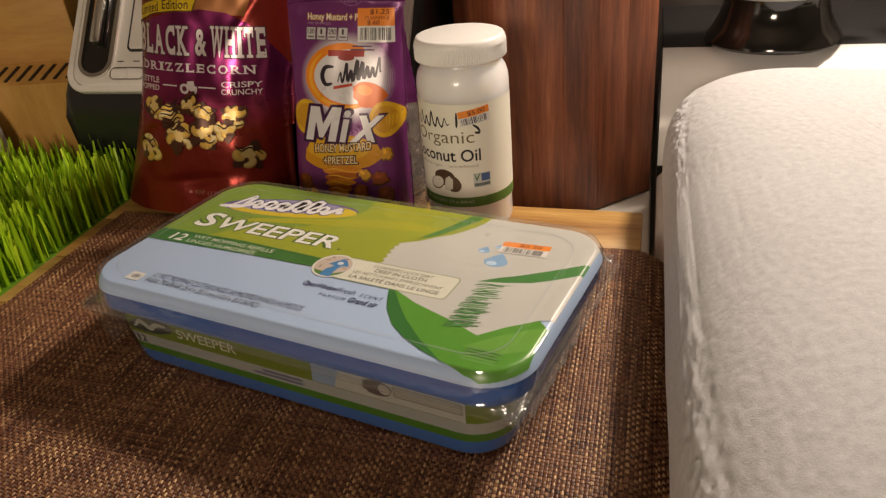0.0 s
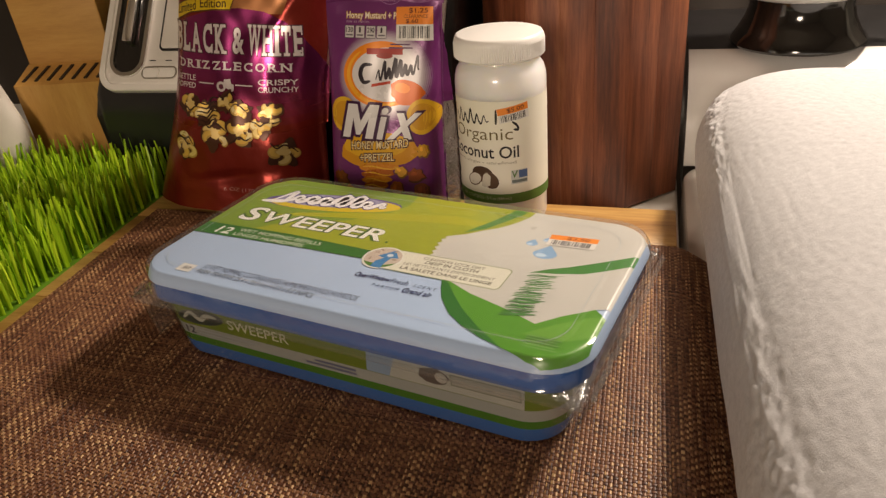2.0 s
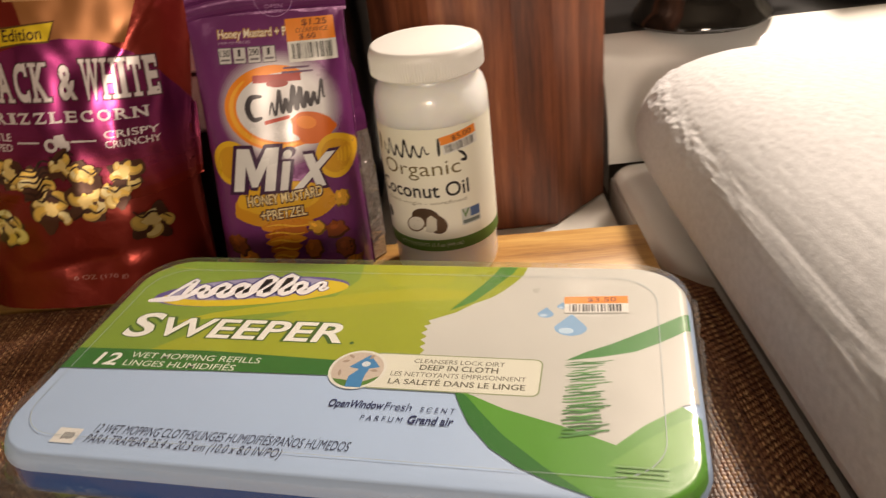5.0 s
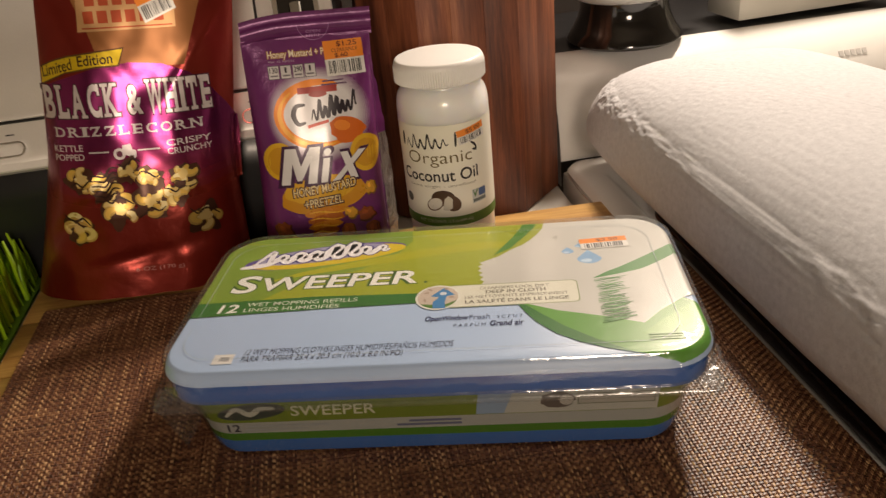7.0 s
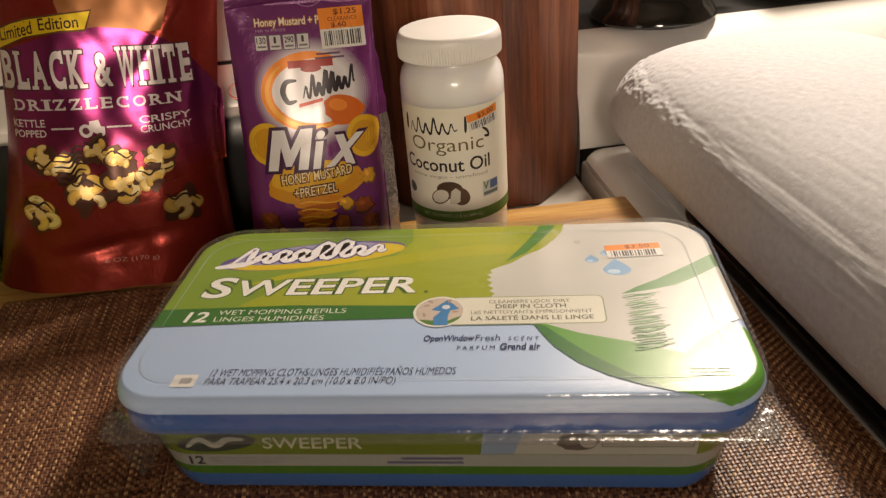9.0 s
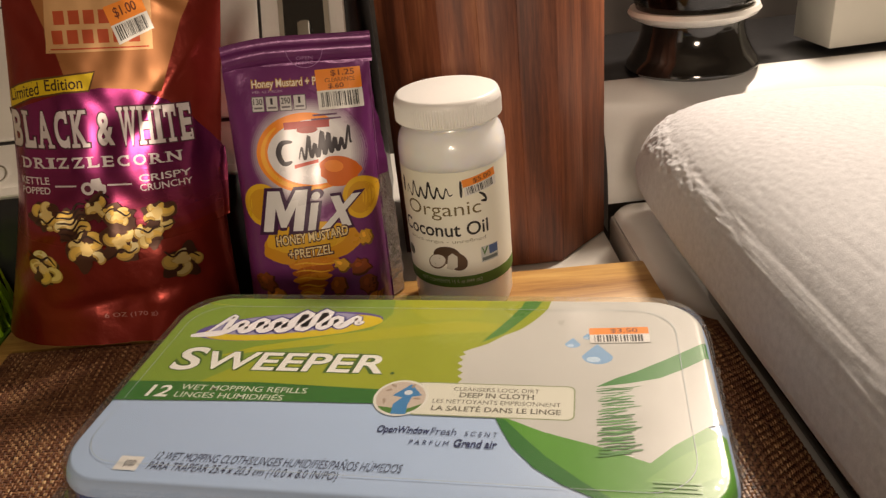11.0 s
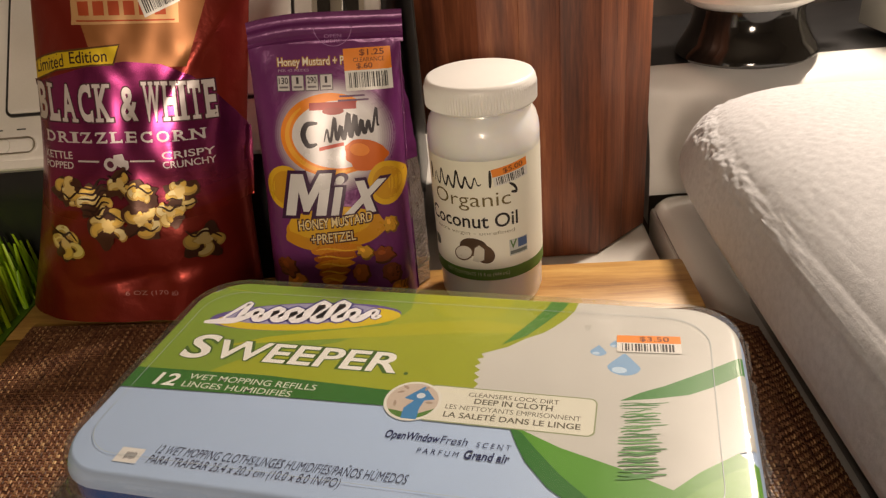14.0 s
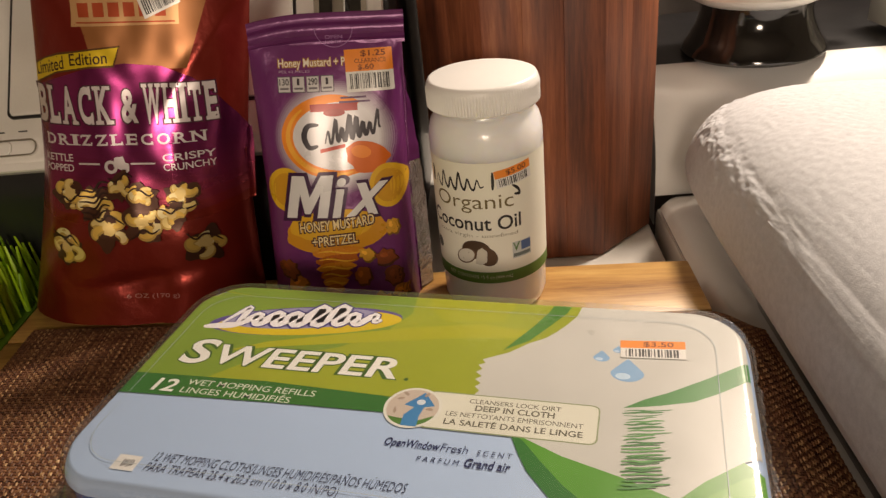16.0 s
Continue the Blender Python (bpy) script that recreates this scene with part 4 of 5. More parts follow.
class Press:
    """Lays shapes on one pack, each a hair above those that it overlaps. Sizes in millimetres."""

    def __init__(self, owner, mapped, cell=3.0, bound=None, metal=0.0, rough=0.35, step=0.00003, start=0.0001, coarse=None):
        self.owner, self.mapped, self.bound = owner, mapped, bound
        self.metal, self.rough, self.step, self.start = metal, rough, step, start
        self.coarse = coarse or (lambda a, b: (a - b).length > cell)
        self.laid, self.lift = [], 0

    def lay(self, name, shape, colour, label="", rough=None, metal=None):
        verts, faces = shape
        x0, x1 = min(v[0] for v in verts), max(v[0] for v in verts)
        y0, y1 = min(v[1] for v in verts), max(v[1] for v in verts)
        level = 1 + max([lv for a, b, c, d, lv in self.laid if a < x1 and b > x0 and c < y1 and d > y0], default=0) + self.lift
        self.laid.append((x0, x1, y0, y1, level))
        self.lift = 0
        off = self.start + self.step * level
        verts, faces = refined(verts, faces, self.coarse)
        turned = []
        for a, b, c in faces:
            area = (verts[b][0] - verts[a][0]) * (verts[c][1] - verts[a][1]) - (verts[c][0] - verts[a][0]) * (verts[b][1] - verts[a][1])
            if abs(area) > 1e-7:
                turned.append((a, b, c) if area > 0 else (a, c, b))
        faces = turned
        me = bpy.data.meshes.new(name)
        me.from_pydata([self.mapped(x / 1000, y / 1000, off) for x, y in verts], [], faces)
        me.polygons.foreach_set("use_smooth", [True] * len(me.polygons))
        return part(name, me, ink(colour, self.rough if rough is None else rough, self.metal if metal is None else metal), self.owner, label)

    def patch(self, name, poly, colour, label="", **kw):
        if isinstance(poly, tuple):
            return self.lay(name, poly, colour, label, **kw)
        if self.bound:
            poly = clip(poly, self.bound)
        if len(poly) < 3:
            return None
        poly = [p for p, q in zip(poly, poly[1:] + poly[:1]) if math.hypot(p[0] - q[0], p[1] - q[1]) > 0.01]
        tris = geometry.tessellate_polygon([[Vector((x, y, 0)) for x, y in poly]])
        return self.lay(name, (poly, [tuple(t) for t in tris]), colour, label, **kw)

    def words(self, body, x0, x1, y0, y1, colour, weight=0.0, shear=0.0, rise=0.0, name="lettering", **kw):
        return self.lay(name, letters(body, x0, x1, y0, y1, weight, shear, rise), colour, "", **kw)

    def bars(self, n, x0, x1, y0, y1, colour, seed=1, name="code_bar"):
        """Upright bars of uneven width, as one printed piece."""
        rnd, vs, fs, x = random.Random(seed), [], [], x0
        while x < x1:
            w = (x1 - x0) / n * rnd.choice((0.35, 0.5, 0.8))
            o = len(vs)
            vs += rect(x, min(x1, x + w), y0, y1)
            fs.append((o, o + 1, o + 2, o + 3))
            x += w + (x1 - x0) / n * rnd.choice((0.3, 0.5, 0.7))
        return self.lay(name, (vs, fs), colour)


# the tub's top label
def near_rim(a, b):
    """Long edges, and on the label's rolled rim the shorter ones too."""
    d = (a - b).length
    rim = max(abs(a.x), abs(b.x)) > 122 or max(abs(a.y), abs(b.y)) > 61
    return d > 30 or (d > 1.6 and rim and min(121 - min(abs(a.x), abs(b.x)), 60 - min(abs(a.y), abs(b.y))) < d)


top = Press(cloth_tub, lambda x, y, o: (x, y, label_z(x, y) + o), 0, [(x * 1000 + 2.0, y * 1000) for x, y in round_rect(0.1303, 0.0687, 0.0244)], 0.0, 0.3, 0.00001, 0.0, near_rim)
tear = [(61.6, 57.9), (58, 51), (54, 45), (49.9, 40), (43, 35), (36, 28), (25.6, 21.8), (27.4, 19.5), (24.6, 18), (26.8, 15.5), (24.5, 13.2), (27.4, 11), (25.2, 8.6), (28.0, 6.4), (25.9, 4), (28.4, 2), (27.0, -0.5)]
top.patch("green_print", [(-130, -6.5), (-62, -4.6), (-6, -6.6), (40, -6.6), (52, 30), (84, 70), (-130, 70)], (0.31, 0.36, 0.02), "olive green label print")
top.patch("green_print", [(-130, -6.4), (-90, -5.4), (-76, 8), (-40, 22), (-22, 36), (-14, 52), (-16, 70), (-130, 70)], (0.19, 0.30, 0.03), "leaf green label print")
top.patch("yellow_swoosh", [(-92, 13), (-69, 19), (-30, 27), (10, 35), (36, 38), (46, 44), (20, 47), (-13, 40), (-45, 31), (-75, 22)], (0.38, 0.39, 0.013))
top.patch("yellow_swoosh", [(-10, 70), (-6, 56), (4, 47), (30, 50), (34, 70)], (0.35, 0.38, 0.013))
top.patch("white_print", [(64, 70)] + tear + [(27, -12), (40, -20), (46, -21), (64.2, -28.8), (85.1, -35.5), (102.9, -42.7), (112, -33), (124.8, -22.5), (131, -20), (131, 70)], (0.56, 0.56, 0.53), "white cloth print")
top.patch("green_stripe", [(33, 29), (39, 40), (44, 49), (49, 60), (52, 70), (60, 70), (57, 60), (50, 48), (43, 37)], (0.07, 0.22, 0.03))
top.patch("green_band", [(-130, -6.5), (-62, -4.5), (-6.6, -6.6), (6, -7), (6, -15.6), (-5, -15.9), (-56, -17), (-130, -20)], (0.030, 0.150, 0.022), "dark green label band")
leaf = [(44, -19), (48.5, -29), (53.0, -37.4), (62, -48), (72.2, -55.3), (84, -61), (95.9, -65.0), (108.1, -67.5), (122, -68), (131, -60), (131, -28), (124.8, -22.5), (112, -33), (102.9, -42.7), (85.1, -35.5), (64.2, -28.8)]
top.patch("leaf_print", leaf, (0.09, 0.30, 0.02), "bright green leaf print")
top.patch("leaf_shade", [(44, -19), (48.5, -29), (53.0, -37.4), (62, -48), (72.2, -55.3), (84, -61), (95.9, -65), (80, -54), (66, -42), (57, -32), (50, -23.5)], (0.025, 0.16, 0.02))
top.patch("leaf_shade", [(100, -52), (112, -40), (124, -30), (131, -27), (131, -44), (118, -52)], (0.14, 0.36, 0.04))
top.patch("leaf_stripe", [(84, -0.6), (92, 5.5), (100.6, 10.5), (114, 20), (131, 33), (131, 22), (119, 12.5), (109.6, 6.4), (97, 2.4)], (0.05, 0.22, 0.04))
hatch = random.Random(8)
for k in range(26):
    y = -2.0 - 1.55 * k
    x0, x1 = 84.5 + hatch.uniform(-0.6, 2.0), 100.5 + hatch.uniform(-5, 1.8)
    top.patch("cloth_fibre", stroke([(x0 + (x1 - x0) * i / 4, y + 2.6 * (i / 4) + hatch.uniform(-0.35, 0.35)) for i in range(5)], hatch.uniform(0.25, 0.62)), hatch.choice(((0.08, 0.26, 0.06), (0.12, 0.32, 0.09), (0.06, 0.2, 0.05))))


def drop(cx, cy, r):
    return [(cx + r * math.sin(a) * (1.0 if math.cos(a) > 0 else 1.0 - 0.75 * abs(math.cos(a))), cy - r * math.cos(a) * (0.85 if math.cos(a) > 0 else 1.35)) for a in [2 * math.pi * k / 28 for k in range(28)]]


for cx, cy, r in ((84.8, 20.5, 6.6), (74.1, 29.4, 3.4), (80.6, 35.0, 2.2)):
    top.patch("drop_print", drop(cx, cy, r), (0.24, 0.42, 0.66))
    top.patch("drop_light", oval(cx - 0.25 * r, cy - 0.35 * r, 0.45 * r, 0.3 * r), (0.5, 0.66, 0.82))
# maker's mark drawn as plain shapes
top.patch("logo_shadow", oval(-64, 40, 47, 11.5, 9), (0.10, 0.07, 0.28))
top.patch("logo_yellow", oval(-62, 39, 45, 10.2, 9), (0.62, 0.47, 0.01))
top.patch("logo_field", oval(-66, 42, 38, 8.6, 9), (0.30, 0.29, 0.45))
word = (0.95, 0.5, 0.55, 0.5, 0.9, 0.95, 0.5, 0.5)
top.patch("logo_shape", ribbon(-104, -27, 34, 49, word, 4.6, 8.0, 0.35), (0.05, 0.05, 0.22), "dark blue edge of the mark")
top.patch("logo_shape", ribbon(-104, -27, 34, 49, word, 3.3, 8.0, 0.35), (0.80, 0.79, 0.82), "white running mark")
top.patch("logo_shape", stroke([(-112, 30), (-104, 31.5), (-97, 33), (-90, 38)], 2.4), (0.80, 0.79, 0.82))
# words on the label
for g, w, c in ((0.7, 0.06, (0.05, 0.12, 0.02)), (0.0, 0.018, (0.80, 0.80, 0.76))):
    top.words("S", -110.5 - g, -97 + g, 2.6 - g, 20.6 + g, c, w, 0.12)
    top.words("WEEPER", -96 - g, -7.5 + g, 4.0 - g, 17.6 + g, c, w, 0.12)
top.patch("dot_print", oval(-3.0, 4.6, 1.0, 1.0, 0, 14), (0.05, 0.12, 0.02))
top.words("12", -111, -100.5, -16.6, -8.6, (0.78, 0.79, 0.74), 0.02, 0.12)
top.words("WET MOPPING REFILLS", -96.5, -37.5, -11.2, -7.6, (0.62, 0.68, 0.56), 0.004)
top.words("LINGES HUMIDIFI\u00c9S", -97, -46.5, -16.4, -11.9, (0.62, 0.68, 0.56), 0.004)
top.patch("pill_edge", [(x + 42.5, y - 11.4) for x, y in [(a * 1000, b * 1000) for a, b in round_rect(0.0335, 0.0106, 0.003, 5)]], (0.28, 0.33, 0.18))
top.patch("pill_print", [(x + 42.5, y - 11.4) for x, y in [(a * 1000, b * 1000) for a, b in round_rect(0.0329, 0.0100, 0.0027, 5)]], (0.70, 0.70, 0.60), "cream text panel")
top.patch("circle_edge", oval(4.6, -11.6, 11.6, 11.6), (0.72, 0.72, 0.66))
disc = oval(4.6, -11.6, 10.4, 10.4)
top.patch("circle_print", disc, (0.55, 0.47, 0.40))
top.patch("circle_green", clip([(-8, -24), (16, -24), (16, -14), (8, -19), (-8, -17)], disc), (0.08, 0.2, 0.03))
top.patch("arrow_print", [(2.5, -22), (2.2, -16), (5.2, -11.5), (0.8, -10.5), (7.5, -2.6), (13.2, -9.8), (9.2, -11), (8.4, -16), (8.8, -22)], (0.05, 0.22, 0.48))
top.patch("arrow_mark", oval(7.2, -8.3, 1.8, 1.6, 0, 16), (0.62, 0.68, 0.74))
for k, (x, y) in enumerate(((-1.5, -7), (8.5, -3.8), (-2, -14), (0, -4), (11.5, -12))):
    top.patch("speck_print", oval(x, y, 1.6, 0.7, 20 + 40 * k, 12, 0.5, k), (0.36, 0.28, 0.22))
dark = (0.10, 0.095, 0.06)
top.words("CLEANSERS LOCK DIRT", 26, 61.5, -6.1, -3.6, dark, 0.004)
top.words("DEEP IN CLOTH", 29, 59.5, -10.2, -7.0, dark, 0.018)
top.words("LES NETTOYANTS EMPRISONNENT", 18.4, 70.4, -14.2, -11.6, dark, 0.0)
top.words("LA SALET\u00c9 DANS LE LINGE", 18.6, 70.6, -18.9, -15.0, dark, 0.016)
navy = (0.012, 0.02, 0.10)
top.words("OpenWindow", -0.8, 20.3, -34.2, -28.8, navy, 0.02, 0.1)
top.words("Fresh", 21, 31, -33.1, -29.0, navy, -0.004, 0.1)
top.words("S C E N T", 34.5, 47, -33.0, -30.4, navy, 0.0, 0.1)
top.words("P A R F U M", 13.6, 29, -39.0, -36.4, navy, 0.0, 0.1)
top.words("Grand air", 31, 47.4, -39.3, -34.9, navy, 0.02, 0.1)
grey = (0.035, 0.045, 0.10)
top.words("12 WET MOPPING CLOTHS/LINGES HUMIDIFI\u00c9S/PA\u00d1OS H\u00daMEDOS", -85.2, 14, -54.2, -48.6, grey, -0.006, 0.1)
top.words("PARA TRAPEAR 25.4 x 20.3 cm (10.0 x 8.0 IN/PO)", -86, -9.2, -60.8, -55.2, grey, -0.006, 0.1)
top.patch("code_panel", rect(-99.6, -89.6, -60.5, -53), (0.72, 0.72, 0.70))
for k in range(6):
    top.patch("code_mark", rect(-96.2 + 0.8 * k, -95.7 + 0.8 * k, -58.8 + 0.3 * (k % 3), -55 - 0.3 * (k % 2)), (0.12, 0.12, 0.13))
# faint moulded line round the label
ring = [(x * 1000, y * 1000) for x, y in round_rect(0.1192, 0.0572, 0.018, 8)]
ring_in = [(x * 1000, y * 1000) for x, y in round_rect(0.11895, 0.05695, 0.0179, 8)]
n = len(ring)
top.lay("moulded_line", (ring + ring_in, [(k, (k + 1) % n, n + (k + 1) % n, n + k) for k in range(n)]), (0.40, 0.48, 0.52))
for k in range(5):
    top.patch("text_bar", rect(103, 119 - 1.5 * (k % 2), -52.5 - 1.9 * k, -51.7 - 1.9 * k), (0.16, 0.36, 0.09))


def price_tag(press, corners, orange_part, rows, seed, group_label):
    """A white sticker with an orange head; corners from the top left, clockwise."""
    tl, tr, br, bl = [Vector(c) for c in corners]

    def at(u, v):
        p = (tl * (1 - u) + tr * u) * (1 - v) + (bl * (1 - u) + br * u) * v
        return p.x, p.y
    press.lift = 2
    tag = press.patch("price_tag", [at(0, 0), at(0, 1), at(1, 1), at(1, 0)][::1], (0.74, 0.73, 0.70), group_label)
    press.patch("tag_head", [at(0, 0), at(0, orange_part), at(1, orange_part), at(1, 0)], (0.86, 0.27, 0.03), "orange band")
    rnd = random.Random(seed)
    u = 0.08
    while u < 0.9:
        w = rnd.choice((0.012, 0.02, 0.034))
        press.patch("code_bar", [at(u, orange_part + 0.05), at(u, 0.93), at(u + w, 0.93), at(u + w, orange_part + 0.05)], (0.05, 0.05, 0.05))
        u += w + rnd.choice((0.014, 0.022, 0.034))
    for body, u0, u1, v0, v1, weight in rows:
        vs, fs = letters(body, u0, u1, v1, v0, weight)
        press.lay("lettering", ([at(u, v) for u, v in vs], fs), (0.16, 0.04, 0.015))
    return tag


price_tag(top, [(81.1, 41.6), (107.2, 43.6), (107.6, 31.6), (81.7, 30.0)], 0.44, [("$3.50", 0.36, 0.82, 0.06, 0.38, 0.012)], 3, "orange and white price sticker")

# the tub's front side, its inks darkened below the top label's for shade
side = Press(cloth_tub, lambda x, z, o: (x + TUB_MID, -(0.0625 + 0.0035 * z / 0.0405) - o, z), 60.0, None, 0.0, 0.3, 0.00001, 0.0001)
side.patch("pale_print", [(22, 22.4), (24, 36.6), (104, 36.6), (103, 22.4)], (0.42, 0.42, 0.38), "pale side print, darkened for shade")
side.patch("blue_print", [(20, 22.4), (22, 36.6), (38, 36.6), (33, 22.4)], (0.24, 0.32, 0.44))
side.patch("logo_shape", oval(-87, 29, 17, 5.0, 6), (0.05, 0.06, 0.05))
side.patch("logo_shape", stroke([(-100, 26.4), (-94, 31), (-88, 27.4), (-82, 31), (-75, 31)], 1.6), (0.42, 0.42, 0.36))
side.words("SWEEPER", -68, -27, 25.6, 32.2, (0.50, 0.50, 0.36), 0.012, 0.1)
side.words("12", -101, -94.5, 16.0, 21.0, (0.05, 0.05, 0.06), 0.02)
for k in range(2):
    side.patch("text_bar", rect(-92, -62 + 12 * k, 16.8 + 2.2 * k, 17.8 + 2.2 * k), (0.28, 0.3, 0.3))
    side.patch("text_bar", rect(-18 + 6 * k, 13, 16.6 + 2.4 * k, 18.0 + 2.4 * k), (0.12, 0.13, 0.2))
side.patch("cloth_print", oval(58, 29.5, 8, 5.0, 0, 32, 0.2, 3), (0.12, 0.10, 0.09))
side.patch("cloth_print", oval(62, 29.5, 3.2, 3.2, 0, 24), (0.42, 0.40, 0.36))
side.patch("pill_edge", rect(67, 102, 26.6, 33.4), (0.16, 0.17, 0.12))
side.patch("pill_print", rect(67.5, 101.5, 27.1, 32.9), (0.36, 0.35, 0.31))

# the popcorn bag
corn = Press(popcorn_bag, corn_map, 3.0, None, 0.45, 0.33, 0.00003, 0.0001)
corn.bound = [(1000 * (corn_mid(z) + 0.97 * corn_half(z)), 1000 * z) for z in (0.03, 0.24)] + [(1000 * (corn_mid(z) - 0.97 * corn_half(z)), 1000 * z) for z in (0.24, 0.09)] + [(-60, 30)]
corn.patch("bronze_print", [(-34, 238), (-14, 180), (-6, 152), (44, 152), (58, 190), (84, 238)], (0.36, 0.145, 0.045), "bronze print")
plum_top = [(72, 112), (66, 124), (58, 136), (46, 147), (30, 153.5), (10, 155.5), (-12, 153), (-34, 147), (-56, 140)]
for k in range(9):
    f = k / 8
    low = 66 + 44 * f
    corn.patch("plum_print", [(-62, low + 6), (-30, low), (10, low - 3), (46, low), (72, low + 4)] + plum_top, tuple(a + (b - a) * f for a, b in zip((0.205, 0.018, 0.010), (0.26, 0.034, 0.140))), "plum foil print", rough=0.23, metal=0.6 + 0.3 * f)
corn.patch("banner_edge", [(-49, 155), (-51, 142.6), (-30, 150.5), (-10, 153.2), (4, 153.5), (8.6, 165), (-8, 163.6), (-28, 161.6), (-38, 159)], (0.12, 0.05, 0.01))
corn.patch("banner_print", [(-48.5, 154), (-50, 144), (-30, 151.5), (-10, 154.2), (3.4, 154.5), (7.6, 164), (-8, 162.6), (-28, 160.4), (-38, 158)], (0.70, 0.50, 0.012), "yellow banner")
corn.words("Limited", -46, -25, 148.5, 155.5, (0.05, 0.02, 0.01), 0.01, 0.0, 4.5)
corn.words("Edition", -21, 0.6, 154.6, 161.0, (0.05, 0.02, 0.01), 0.012, 0.0, 1.0)
silver = (0.66, 0.60, 0.60)
# slab serifs as fractions of a letter's box: left, right, foot, head
SERIFS = {"B": [(-0.14, 0.3, 0, 0.1), (-0.14, 0.3, 0.9, 1)], "L": [(-0.14, 0.55, 0.9, 1), (-0.14, 0.3, 0, 0.1), (0.84, 1, 0, 0.3)], "A": [(-0.12, 0.32, 0, 0.09), (0.66, 1.12, 0, 0.09)],
          "C": [(0.82, 1, 0.66, 1), (0.84, 1, 0, 0.3)], "K": [(-0.14, 0.42, 0, 0.1), (-0.14, 0.42, 0.9, 1), (0.56, 1.08, 0.9, 1), (0.6, 1.12, 0, 0.1)], "W": [(-0.06, 0.26, 0.91, 1), (0.36, 0.64, 0.91, 1), (0.74, 1.06, 0.91, 1)],
          "H": [(-0.12, 0.42, 0, 0.1), (-0.12, 0.42, 0.9, 1), (0.58, 1.12, 0, 0.1), (0.58, 1.12, 0.9, 1)], "I": [(-0.5, 1.5, 0, 0.1), (-0.5, 1.5, 0.9, 1)], "T": [(0.18, 0.82, 0, 0.1), (0, 0.14, 0.68, 0.9), (0.86, 1, 0.68, 0.9)],
          "E": [(-0.14, 0.2, 0, 0.1), (-0.14, 0.2, 0.9, 1), (0.86, 1, 0.1, 0.3), (0.86, 1, 0.7, 0.9)], "D": [(-0.14, 0.25, 0, 0.1), (-0.14, 0.25, 0.9, 1)], "R": [(-0.14, 0.42, 0, 0.1), (-0.14, 0.3, 0.9, 1), (0.68, 1.12, 0, 0.1)],
          "Z": [(0, 0.13, 0.68, 0.9), (0.87, 1, 0.1, 0.32)], "N": [(-0.14, 0.3, 0.9, 1), (-0.14, 0.36, 0, 0.1), (0.64, 1.12, 0.9, 1)]}
WIDTHS = {"I": 0.42, "W": 1.45, "A": 1.1, "K": 1.05, "H": 1.08, "N": 1.1, "O": 1.05, "L": 0.9, "E": 0.9}


def slab(press, body, x0, x1, y0, y1, colour, weight, gap, grow=0.0):
    """A word in upright slab capitals: the letters as one piece, their serifs as another on top."""
    total = sum(WIDTHS.get(ch, 1.0) for ch in body) + gap * (len(body) - 1)
    unit, x = (x1 - x0) / total, x0
    vs, fs, sv, sf = [], [], [], []
    for ch in body:
        w = WIDTHS.get(ch, 1.0) * unit
        v, f = letters(ch, x - grow, x + w + grow, y0 - grow, y1 + grow, weight)
        fs += [tuple(i + len(vs) for i in q) for q in f]
        vs += v
        for a, b, c, d in SERIFS.get(ch, ()):
            o = len(sv)
            sv += rect(x + a * w - grow, x + b * w + grow, y0 + c * (y1 - y0) - grow, y0 + d * (y1 - y0) + grow)
            sf.append((o, o + 1, o + 2, o + 3))
        x += w + gap * unit
    press.lay("lettering", (vs, fs), colour)
    if sv:
        tagged(press.lay("serif", (sv, sf), colour), "", "", "", "stuff")


for g, w, c in ((0.8, 0.05, (0.07, 0.015, 0.03)), (0.0, 0.03, silver)):
    slab(corn, "BLACK", -48.5, -0.5, 122.6, 143.6, c, w, 0.30, g)
    corn.words("&", 5.0 - g, 14.5 + g, 122.8 - g, 141.6 + g, c, w)
    slab(corn, "WHITE", 18.0, 57.5, 122.4, 144.2, c, w, 0.30, g)
slab(corn, "DRIZZLECORN", -43.5, 49.5, 110.8, 117.0, silver, 0.02, 0.34)
corn.words("KETTLE", -46.5, -27, 101.4, 105.6, silver, 0.012)
corn.words("POPPED", -46.5, -27, 95.8, 99.8, silver, 0.012)
corn.words("CRISPY", 25.6, 53.6, 101.2, 105.4, silver, 0.012)
corn.words("CRUNCHY", 25.6, 53.6, 95.8, 99.9, silver, 0.012)
corn.patch("rule", rect(-23.8, -11, 99.8, 100.8), silver)
corn.patch("rule", rect(7, 21.2, 99.8, 100.8), silver)
corn.patch("badge", oval(-4.6, 98.6, 3.8, 3.8, 0, 24), silver)
corn.patch("badge", oval(-4.6, 98.6, 2.0, 2.0, 0, 20), (0.12, 0.02, 0.05))
corn.patch("badge", [(-3, 99), (-2, 104), (3, 104.6), (4, 101), (6, 100.5), (6, 97.5), (2, 96.5)], silver)
corn.patch("badge", oval(3.8, 97.4, 2.2, 2.2, 0, 20), silver)
kernel = random.Random(21)
